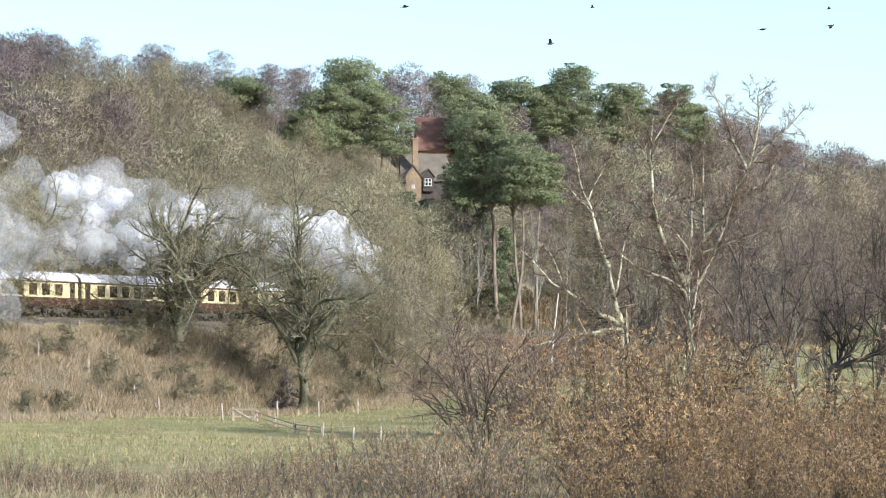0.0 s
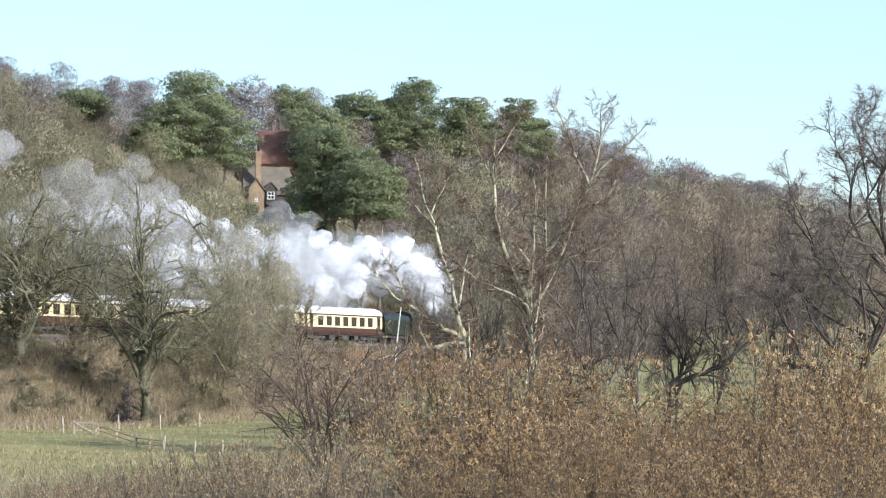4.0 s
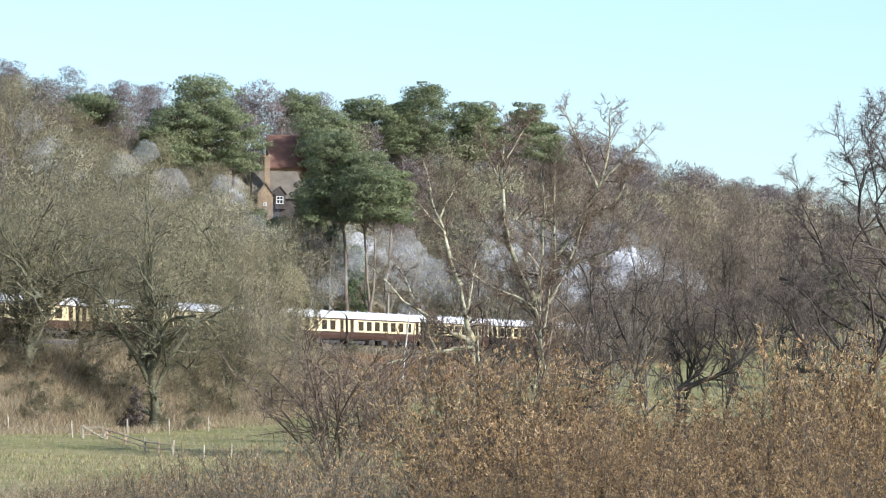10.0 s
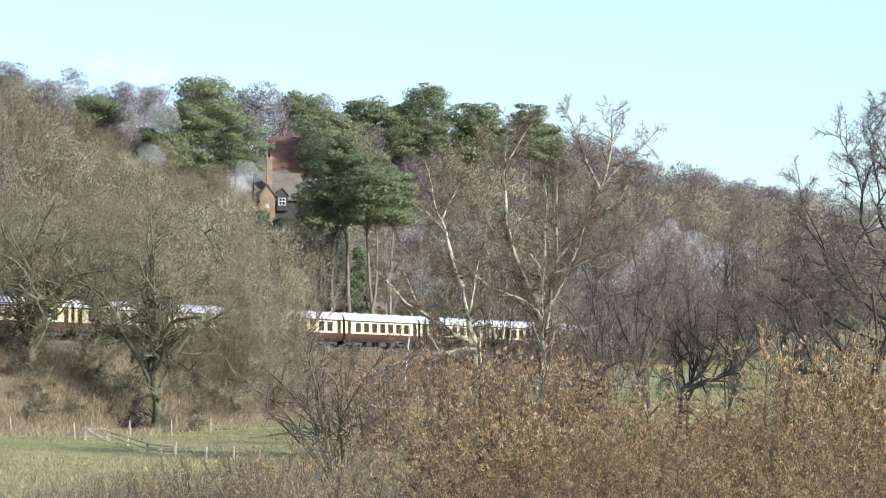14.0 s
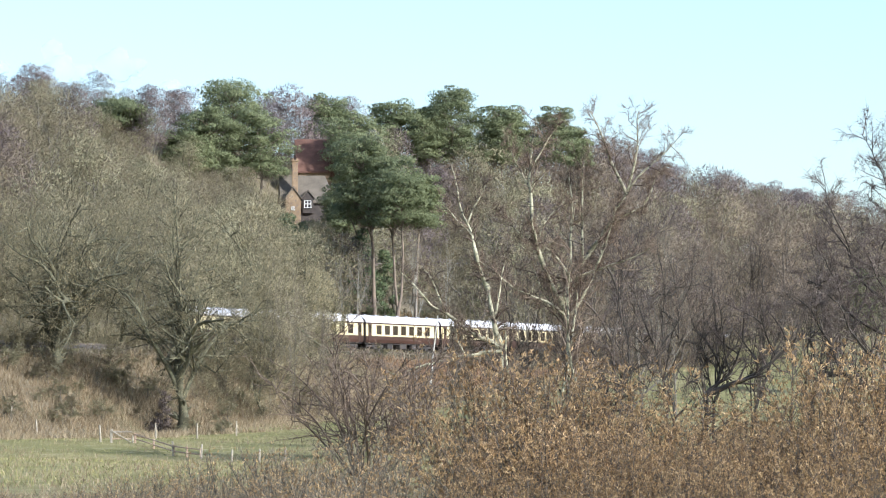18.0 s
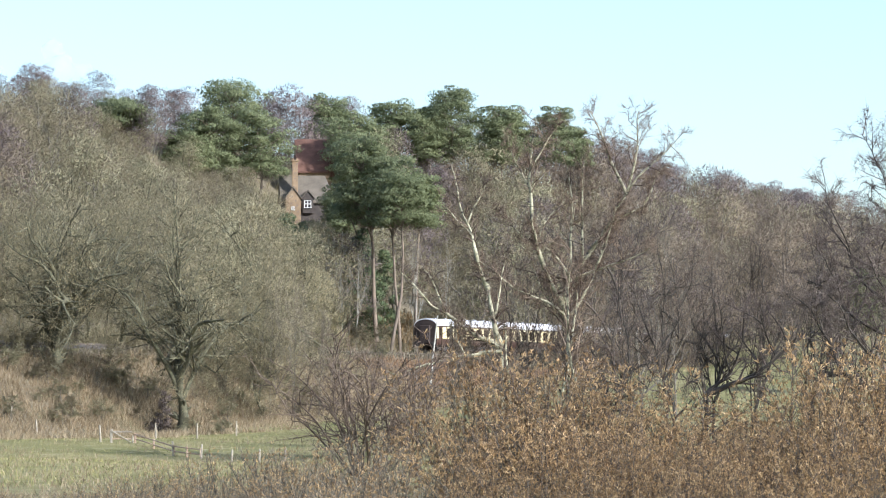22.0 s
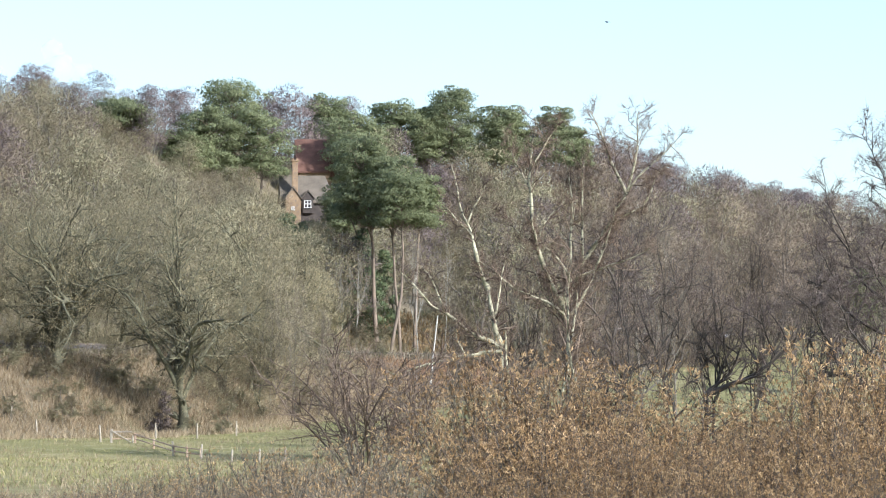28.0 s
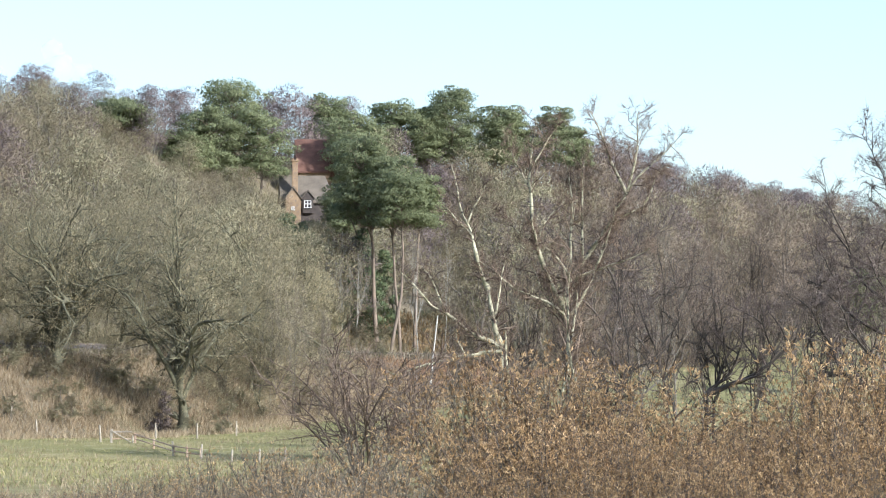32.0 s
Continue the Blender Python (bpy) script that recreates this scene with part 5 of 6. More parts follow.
COACHES = 13
coach = make_coach()
coaches = [coach]
for k in range(1, COACHES):
    coaches.append(copy_thing(coach, pose(0, 0, 0)))
tagged(coaches[-1], "last cream and umber coach with a plain brown end")

# locomotive: x forward from its front buffers
engine = thing("steam_locomotive", pose(0, 0, 0), "dark green air-smoothed steam locomotive in steam", "steam locomotive")
case = [(-1.32, 1.45), (-1.35, 2.9)] + [(-1.35 * math.cos(radians(a)) * (1 if a < 90 else 1), 2.9 + 0.72 * math.sin(radians(a)) ** 0.8) for a in range(10, 171, 10)] + [(1.35, 2.9), (1.32, 1.45)]
part("casing", bar(bmesh.new(), case, -9.0, -1.4), GREEN, engine, "dark green slab-sided boiler casing")
part("smokebox", drum(bmesh.new(), (-1.35, 0, 2.55), (1, 0, 0), 0.92, 0.5, 28), SMOKE_BLACK, engine)
part("smokebox_door", drum(bmesh.new(), (-1.03, 0, 2.55), (1, 0, 0), 0.72, 0.16, 24, 0.6), SMOKE_BLACK, engine)
cowl = [(-1.33, 3.05)] + [(-1.35 * math.cos(radians(a)), 3.05 + 0.58 * math.sin(radians(a)) ** 0.8) for a in range(10, 171, 10)] + [(1.33, 3.05)]
part("cowl", bar(bmesh.new(), cowl, -1.4, -0.75), GREEN, engine)
for y in (-1, 1):
    part("smoke_deflector", block(bmesh.new(), -2.9, -0.7, y * 1.38 - 0.025, y * 1.38 + 0.025, 1.75, 3.3, 0.01), GREEN, engine)
    part("nameplate", block(bmesh.new(), -4.5, -3.9, y * 1.375 - 0.02, y * 1.375 + 0.02, 2.25, 2.45, 0.01), BRASS, engine, "pale metal nameplate")
    part("number_panel", block(bmesh.new(), -9.85, -9.4, y * 1.41 - 0.012, y * 1.41 + 0.012, 2.2, 2.33), BRASS, engine, "pale number panel")
    part("lining", block(bmesh.new(), -8.9, -1.6, y * 1.352 - 0.006, y * 1.352 + 0.006, 2.62, 2.68), UNDER, engine)
    part("lining", block(bmesh.new(), -8.9, -1.6, y * 1.34 - 0.01, y * 1.34 + 0.01, 1.72, 1.78), UNDER, engine)
    part("running_board", block(bmesh.new(), -9.0, -0.4, y * 1.2 - 0.18, y * 1.2 + 0.18, 1.36, 1.44), GREEN, engine)
    part("cylinder", drum(bmesh.new(), (-2.2, y * 1.12, 0.95), (1, 0, 0), 0.36, 0.95, 18), SMOKE_BLACK, engine)
    part("cab_window", block(bmesh.new(), -9.9, -9.45, y * 1.40 - 0.02, y * 1.40 + 0.02, 2.8, 3.15), BRASS, engine, "bright cab side window")
    for k, x in enumerate((-3.9, -6.0, -8.1)):
        w = part("driving_wheel", wheel_mesh(0.94, 11) if k == 0 and y < 0 else bpy.data.meshes["wheel.001"], UNDER, engine)
        w.location, w.rotation_euler = (x, y * 0.78, 0.94), (0, 0, 0 if y < 0 else math.pi)
    part("coupling_rod", block(bmesh.new(), -8.3, -3.7, y * 0.98 - 0.04, y * 0.98 + 0.04, 0.86, 0.98, 0.02), STEEL, engine, "bright steel coupling rod")
    part("connecting_rod", block(bmesh.new(), -6.1, -2.6, y * 1.06 - 0.03, y * 1.06 + 0.03, 0.9, 1.0, 0.02), STEEL, engine)
    bm = drum(bmesh.new(), (0.0, y * 0.87, 1.05), (1, 0, 0), 0.1, 0.5, 12)
    drum(bm, (0.26, y * 0.87, 1.05), (1, 0, 0), 0.24, 0.04, 16)
    part("buffer", bm, UNDER, engine)
    part("lamp", block(bmesh.new(), -0.35, -0.15, y * 0.5 - 0.09, y * 0.5 + 0.09, 1.3, 1.6, 0.02), WHITE_PAINT, engine, "white headlamp")
part("buffer_beam", block(bmesh.new(), -0.32, -0.2, -1.25, 1.25, 0.85, 1.28), RED, engine, "red buffer beam")
part("chimney", drum(bmesh.new(), (-2.0, 0, 3.68), (0, 0, 1), 0.38, 0.36, 18, 0.42), SMOKE_BLACK, engine)
cab = [(-1.40, 1.35), (-1.40, 3.0)] + arc(1.40, 0.78, 3.0, 170, 10, 10) + [(1.40, 3.0), (1.40, 1.35)]
part("cab", bar(bmesh.new(), cab, -11.4, -9.0), GREEN, engine)
part("main_frame", block(bmesh.new(), -11.4, -0.3, -0.55, 0.55, 0.7, 1.4), UNDER, engine)
bogie_under(engine, -1.9, COACH_WHEEL, 1.9, "leading_bogie")
bogie_under(engine, -10.2, COACH_WHEEL, 0.9, "trailing_truck")

tender = thing("tender", pose(0, 0, 0), "dark green locomotive tender loaded with coal", "tender")
part("tank", bar(bmesh.new(), [(-1.36, 1.15), (-1.38, 2.7), (-1.22, 3.2), (1.22, 3.2), (1.38, 2.7), (1.36, 1.15)], -17.95, -12.0), GREEN, tender)
bm = bmesh.new()
bmesh.ops.create_grid(bm, x_segments=22, y_segments=10, size=1.0)
for v in bm.verts:
    x, y = v.co.x, v.co.y
    v.co = Vector((-14.5 + x * 2.2, y * 1.1, 3.21 + (0.5 * (1 - y * y) * (1 - x * x * 0.8) + 0.12 * noise.noise(Vector((x * 9, y * 5, 1)))) * (0 if max(abs(x), abs(y)) > 0.99 else 1)))
part("coal", bm, COAL, tender, "heap of black coal")
part("frame", block(bmesh.new(), -18.05, -11.9, -1.05, 1.05, 0.75, 1.14), UNDER, tender)
for k in range(3):
    for y in (-0.75, 0.75):
        w = part("wheel", COACH_WHEEL, UNDER, tender)
        w.location, w.rotation_euler = (-13.2 - k * 1.8, y, 0.49), (0, 0, math.pi if y > 0 else 0)

# ---- smoke ----
def steam(name, cover):
    """White vapour; cover: how much one veil of it hides."""
    m, t, p = shader(name)
    p.inputs["Base Color"].default_value = (0.88, 0.89, 0.91, 1)
    p.inputs["Roughness"].default_value = 1.0
    p.inputs["Specular IOR Level"].default_value = 0.0
    lit = t.nodes.new("ShaderNodeBsdfTranslucent")
    lit.inputs["Color"].default_value = (0.86, 0.87, 0.91, 1)
    clear = t.nodes.new("ShaderNodeBsdfTransparent")
    body, veil = t.nodes.new("ShaderNodeMixShader"), t.nodes.new("ShaderNodeMixShader")
    body.inputs["Fac"].default_value, veil.inputs["Fac"].default_value = 0.4, cover
    t.links.new(p.outputs[0], body.inputs[1])
    t.links.new(lit.outputs[0], body.inputs[2])
    t.links.new(clear.outputs[0], veil.inputs[1])
    t.links.new(body.outputs[0], veil.inputs[2])
    t.links.new(veil.outputs[0], t.nodes["Material Output"].inputs["Surface"])
    return m


STEAM, MIST = steam("white_steam", 0.36), steam("thin_mist", 0.08)


def shell(r, fineness, radius):
    """The knobbed skin of a billow, like a cauliflower."""
    bm = bmesh.new()
    bmesh.ops.create_icosphere(bm, subdivisions=fineness, radius=1.0)
    d = unit(np.array([v.co[:] for v in bm.verts]))
    f = np.array([[v.index for v in q.verts] for q in bm.faces])
    bm.free()
    knob = unit(r.normal(size=(30, 3))) * r.uniform(0.3, 0.85, (30, 1))
    big = r.uniform(0.2, 0.48, 30)
    ahead = d @ knob.T
    inside = big ** 2 - ((knob ** 2).sum(1) - ahead ** 2)
    reach = np.where(inside > 0, ahead + np.sqrt(np.maximum(inside, 0)), 0).max(1)
    return d * np.maximum(reach, 0.5)[:, None] * np.array((1.3, 1.05, 0.95)) * radius, f


def puff_mesh(seed, radius, dense):
    """A billow of steam in nested veils."""
    r = np.random.default_rng(seed)
    v, f = joined([shell(r, 3, radius), shell(r, 2, radius * 0.68)] if dense else [shell(r, 3, radius * 1.5)])
    me = mesh_of("puff", v, f)
    me.polygons.foreach_set("use_smooth", np.ones(len(f), bool))
    me.materials.append(STEAM if dense else MIST)
    return me


plume = thing("steam_plume", pose(0, 0, 0), "white steam plume trailing from the locomotive chimney", "steam")
puffs = [puff_mesh(i, (1.3, 1.55, 1.0)[i % 3] * (1.0, 0.75, 1.25)[i // 3], i % 3 == 0) for i in range(9)]
PUFFS = []
prng = np.random.default_rng(11)
tau = -7.5
while tau < 14.5:
    PUFFS.append((float(tau), tagged(part("puff", puffs[len(PUFFS) % 9], STEAM, plume), kind="stuff")))
    rate = 31.0 if tau < -0.5 else 42.0 if tau < 5.5 else (38.0 if tau < 11.5 else 10.0)
    tau += prng.uniform(0.5, 1.5) / rate


def puff_place(tau, age, way, dense=False):
    """Where a puff is, age seconds after it left the chimney; dense billows drift off into the wood."""
    u = FRONT0 - 2.0 + SPEED * tau
    full = age
    age = min(age, 9.0)
    spread = 1.65 * math.sqrt(age) + 0.75 * max(0.0, age - 2.4) ** 1.3
    d, z = 0.0, RAIL + 3.2 + (5.0 - 1.2 * (1 - float(smooth(2.5, 4.0, tau)))) * (1 - math.exp(-age / 0.16)) + 0.6 * min(age, 3.0) * float(smooth(2.0, 5.0, tau))
    if dense:
        spread = 0.5 + 0.8 * (1 - math.exp(-age / 0.3)) + 0.36 * age
        z += 1.2 * (1 - math.exp(-age / 0.25))
        into = min(max((full - (4.2 if tau < 0.6 else 1.9 + 0.4 * way.y)) / (3.2 if tau < 0.6 else 1.6), 0.0), 1.0)
        off = way * spread
        into = into * into * (3 - 2 * into)
        u, d = u + off.x - 0.8 * min(age, 6), off.y * 0.7 - 0.5 * min(age, 6) - 62 * into
        z = z + off.z * 0.75 + 4 * into
        return (*along(u, d), z + (height(*along(u, d)) - 4 - z) * max(0.0, into - 0.6) / 0.4)
    z += 1.0 * (1 - math.exp(-age / 0.25))
    off = way * spread
    gone = min(max((full - (5.0 if tau < 0.6 else 3.4)) / 6.0, 0.0), 1.0)
    gone = gone * gone * (3 - 2 * gone)
    u += off.x - 1.5 * min(age, 6)
    d += off.y - 0.5 * min(age, 6) - 105 * gone
    z += off.z * 0.75
    if gone > 0:
        over = height(*along(u, d)) + 5 + off.z * 0.35
        z = z + (over - z) * min(gone * 2.0, 1.0)
        z = z - 4 * max(0.0, (gone - 0.8) / 0.2)
    return (*along(u, d), z)


# ---- fences by the field ----
def fence_post(x, y, tall, lean=0.0, name="fence_post"):
    e = thing(name, pose(x, y, height(x, y) - 0.2, 0, lean, 0), "weathered pale wooden fence post in rough grass", "fence post", "posts round the field")
    bm = bmesh.new()
    drum(bm, (0, 0, (tall + 0.2) / 2), (0, 0, 1), 0.075, tall + 0.2, 9, 0.066)
    drum(bm, (0, 0, tall + 0.215), (0, 0, 1), 0.066, 0.03, 9, 0.03)
    part("stake", bm, POST_WOOD, e)
    return e


for i, (x, y) in enumerate([(-32.63, 271.0), (-24.48, 241.0), (-22.48, 264.0), (-19.68, 270.0), (-17.16, 280.0), (-38.55, 272.0), (-42.35, 270.0), (-34.77, 271.0)]):
    fence_post(x, y, 1.2, (i * 37 % 9) - 4)
for i, (x, y) in enumerate([(-17.82, 223.0), (-15.74, 219.0), (-13.06, 208.0), (-11.24, 206.0), (-9.28, 198.0)]):
    fence_post(x, y, 0.95, (i * 53 % 9) - 4)
for i, (x, y) in enumerate([(-2.85, 346.0), (-2.32, 346.0)]):
    fence_post(x, y, 1.3, 5)
gx0, gy0 = -23.62, 240.0
gate = thing("field_gate", pose(gx0, gy0, height(gx0, gy0), 0, 0, -6), "old wooden field gate with a fallen diagonal brace", "gate")
part("gate_post", block(bmesh.new(), -0.08, 0.08, -0.08, 0.08, -0.2, 0.95, 0.02), POST_WOOD, gate)
part("gate_post", block(bmesh.new(), 1.5, 1.62, -0.08, 0.08, -0.2, 0.5, 0.02), POST_WOOD, gate)
part("top_rail", block(bmesh.new(), 0.08, 1.5, -0.04, 0.04, 0.72, 0.82, 0.015), POST_WOOD, gate)
part("lower_rail", block(bmesh.new(), 0.08, 1.5, -0.04, 0.04, 0.22, 0.3, 0.015), RAIL_WOOD, gate)
bm = bmesh.new()
drum(bm, (0.75, -0.1, 0.42), (1.3, 0, -0.75), 0.045, 1.55, 8)
part("brace", bm, POST_WOOD, gate)
RUNS = [((-21.92, 240.0), (-17.82, 223.0)), ((-17.82, 223.0), (-15.74, 219.0))]
for (ax, ay), (bx, by) in RUNS:
    rail = thing("fence_rail", pose(ax, ay, height(ax, ay)), "brown wooden fence rail along the field edge", "fence rail", "rails round the field")
    d = Vector((bx - ax, by - ay, height(bx, by) - height(ax, ay)))
    for k, z in enumerate((0.3, 0.62)):
        part("rail", drum(bmesh.new(), d / 2 + Vector((0, 0, z)), d, 0.04, d.length, 8), RAIL_WOOD, rail)
    for f in (0.0, 0.5, 1.0):
        part("stake", block(bmesh.new(), d.x * f - 0.06, d.x * f + 0.06, d.y * f - 0.06, d.y * f + 0.06, d.z * f - 0.2, d.z * f + 0.72, 0.015), RAIL_WOOD, rail)

# ---- leaning white trunk beside the line ----
sx, sy = -1.40, 347.0
snag = thing("birch_snag", pose(sx, sy, height(sx, sy) - 0.2, 0, 4, 0), "thin bare white birch trunk leaning beside the line", "tree trunk")
rs = np.random.default_rng(3)
sp0 = bend(rs, np.zeros((1, 3)), np.array([[0.0, 0, 1]]), np.array([8.2]), 8, 0.02, 0.02)
part("trunk", mesh_of("trunk", *tubes(sp0, taper([0.125], 8, 0.5), 8)), WHITE_BARK, snag)


sx, sy = 0.85, 347.0
stump = thing("birch_snag", pose(sx, sy, height(sx, sy) - 0.2, 0, 7, 0), "short thin pale dead stem beside the line", "tree trunk")
sp1 = bend(rs, np.zeros((1, 3)), np.array([[0.0, 0, 1]]), np.array([3.4]), 6, 0.03, 0.02)
part("trunk", mesh_of("trunk", *tubes(sp1, taper([0.085], 6, 0.6), 7)), PALE_BARK, stump)


# ---- grass and undergrowth ----
def turf(name, n, seed, where, tall, width, mat, label, lean=0.35):
    """Blades of grass, joined: where(r, n) gives their places."""
    r = np.random.default_rng(seed)
    x, y = where(r, n)
    base = np.stack([x, y, ground(x, y) - 0.03], 1)
    way = unit(np.stack([r.normal(0, lean, n), r.normal(0, lean, n), np.ones(n)], 1))
    ln = tall * r.uniform(0.5, 1.3, n)
    side = unit(np.stack([r.normal(size=n), r.normal(size=n), np.zeros(n)], 1)) * (width * r.uniform(0.5, 1.4, n))[:, None] / 2
    v = np.stack([base - side, base + side, base + way * ln[:, None]], 1).reshape(-1, 3)
    ob = new(name, mesh_of(name, v, np.arange(3 * n).reshape(-1, 3)))
    ob.data.materials.append(mat)
    return tagged(ob, label, "grass", kind="stuff")


def bank_foot(r, n):
    """Along the foot of the embankment, in clumps."""
    c = 500
    u, d = r.uniform(-175, -5, c), r.normal(16, 5.0, c)
    k = r.integers(0, c, n)
    p = TRACK + ALONG * (u[k] + r.normal(0, 0.7, n))[:, None] + ACROSS * (d[k] + r.normal(0, 0.7, n))[:, None]
    return p[:, 0], p[:, 1]


def bank_slope(r, n):
    u, d = r.uniform(-175, 60, n), r.uniform(4.5, 18, n)
    p = TRACK + ALONG * u[:, None] + ACROSS * d[:, None]
    return p[:, 0], p[:, 1]


def pasture(r, n):
    y = r.uniform(118, 290, n)
    return r.uniform(-0.19, 0.02, n) * y, y


def cutting(r, n):
    u, d = r.uniform(-4, 70, n), -4.5 - 22.5 * r.uniform(0, 1, n) ** 0.8
    p = TRACK + ALONG * u[:, None] + ACROSS * d[:, None]
    return p[:, 0], p[:, 1]


def hillside(r, n):
    u, d = r.uniform(-110, 320, n), -5 - 75 * r.uniform(0, 1, n) ** 1.2
    p = TRACK + ALONG * u[:, None] + ACROSS * d[:, None]
    rusty = (np.abs(p[:, 0] / p[:, 1] + 0.005) < 0.009) & (d > -31)
    p[rusty] -= ALONG * 60
    return p[:, 0], p[:, 1]


turf("understorey", 70000, 65, hillside, 2.4, 0.10, FAR_WOOD, "brown leafless understorey of the hillside wood", 0.5)
def thicket_floor(r, n):
    y = r.uniform(66, 104, n)
    return r.uniform(-0.18, 0.15, n) * y, y


def bank_brush(r, n):
    u, d = r.uniform(-130, -12, n), r.uniform(5, 17, n)
    p = TRACK + ALONG * u[:, None] + ACROSS * d[:, None]
    return p[:, 0], p[:, 1]


turf("bank_brushwood", 30000, 68, bank_brush, 1.3, 0.05, BRACKEN, "tangle of grey-brown brushwood on the embankment", 0.7)
turf("rough_herbage", 22000, 67, thicket_floor, 0.4, 0.035, BRACKEN, "rough straw-coloured herbage under the thicket", 1.0)
turf("dry_grass", 44000, 61, bank_foot, 0.7, 0.08, DRYGRASS, "tall straw-coloured dead grass along the field edge", 0.6)
turf("bank_grass", 36000, 62, bank_slope, 0.6, 0.08, BRACKEN, "brown dead bracken and grass on the embankment", 0.8)
turf("pasture_grass", 52000, 63, pasture, 0.16, 0.05, FIELDGRASS, "tufts of green and straw pasture grass")
def rusty_bank(r, n):
    u, d = r.uniform(-18, 16, n), r.uniform(4.5, 13, n)
    p = TRACK + ALONG * u[:, None] + ACROSS * d[:, None]
    return p[:, 0], p[:, 1]


turf("bank_bracken", 12000, 69, rusty_bank, 0.8, 0.08, REDFERN, "red-brown dead bracken on the bank below the line", 0.8)
def tussocks(r, n):
    """Rough tufts, in clumps over the pasture."""
    c = 420
    y0 = r.uniform(110, 262, c)
    x0 = r.uniform(-0.19, 0.02, c) * y0
    k = r.integers(0, c, n)
    return x0[k] + r.normal(0, 0.8, n), y0[k] + r.normal(0, 1.2, n)


turf("pasture_tussocks", 13000, 70, tussocks, 0.3, 0.04, BRACKEN, "rough brown tussocks in the pasture", 0.6)


def line_side(r, n):
    """A ragged fringe along the edge of the ballast."""
    u, d = r.uniform(-60, 70, n), r.uniform(2.6, 4.6, n)
    p = TRACK + ALONG * u[:, None] + ACROSS * d[:, None]
    return p[:, 0], p[:, 1]


turf("lineside_growth", 12000, 71, line_side, 0.9, 0.06, WOOD_TWIG, "dark dead growth along the ballast edge", 0.6)
turf("cutting_grass", 15000, 64, cutting, 0.8, 0.14, RUST, "rusty dead bracken on the cutting side")

SCRUB = "undergrowth on the embankment"
scrub = []
for i in range(4):
    meshes = bare_tree(600 + i, 3.4, 2.6, 0.05, limbs=8, per2=4, per3=3, per_twig=8, twig=0.5, twig_w=0.055, fork=0.02, up=0.3, wobble=0.28, far=True, tangle=1.0)
    scrub.append((meshes, (GREY_BARK, FAR_OAK if i % 2 else FAR_WOOD)))
sr = np.random.default_rng(66)
made = {}


def scrub_at(k, x, y, s):
    m = stand(x, y, s, sr.uniform(0, 360))
    if k in made:
        copy_thing(made[k], m).matrix_basis = m
    else:
        made[k] = plant("bare_shrub", scrub[k][0], scrub[k][1], m, "low leafless shrub of tangled grey-brown twigs", "shrub", SCRUB)


for u in np.arange(-125, 70, 4.0):
    for d in (6.0, 9.5, 13.0, 16.0, -7.5):
        if sr.uniform() < (0.25 if 0 < d and u < -10 else 0.2) or (d > 12 and u > -45) or (d > 0 and -16 < u < 3 and sr.uniform() < 0.6):
            continue
        x, y = along(u + sr.uniform(-2, 2), d + sr.uniform(-1.5, 1.5))
        scrub_at(int(sr.integers(4)), x, y, sr.uniform(0.35, 0.95) * (0.7 if u > -30 else 1.0))
for u in np.arange(52, 190, 4.0):
    for d in (7.0, 10.5):
        x, y = along(u + sr.uniform(-1, 1), d + sr.uniform(-1, 1))
        if x / y < 0.14:
            scrub_at(int(sr.integers(4)), x, y, sr.uniform(0.9, 1.4))
for k in range(46):
    x, y = along(sr.uniform(-30, 190), sr.uniform(-30, -8))
    if -0.016 < x / y < 0.008:
        continue
    scrub_at(int(sr.integers(4)), x, y, sr.uniform(0.7, 1.3))

for k in range(22):
    x, y = along(sr.uniform(2, 66), sr.uniform(-27, -7))
    if -0.016 < x / y < 0.008:
        scrub_at(int(sr.integers(4)), x, y, sr.uniform(0.25, 0.6))

# ---- dark twig clumps added for the ivy and shade at an oak's foot: place, height, width ----
for i, (x, y, tall, wide) in enumerate([(-23.7, 286.5, 4.0, 0.7), (-24.3, 287.0, 1.5, 1.3)]):
    plant("ivied_thorn", wood_tree(990 + i, tall, wide, 0.06, 0.05, 10, 1500, 0.34, 0.06, 7), (BLACK_BARK, DARK_TWIG), stand(x, y, turn=i * 70),
          "dark clump of twigs for the ivy and shade at the foot of an oak", "shrub", "dark thorns by the oaks")

# brambles about the feet of the nearest oaks
for cx, cy in ((-22.19, 286.0), (-33.09, 286.0), (-42.64, 284.0)):
    for k in range(3):
        scrub_at(int(sr.integers(4)), cx + sr.uniform(-4, 4), cy + sr.uniform(-1.5, 3.5), sr.uniform(0.3, 0.55))

# ---- birds ----
FEATHER = surface("black_feathers", (0.012, 0.012, 0.014), (0.03, 0.03, 0.034), 8, 5, 0.6, 0)


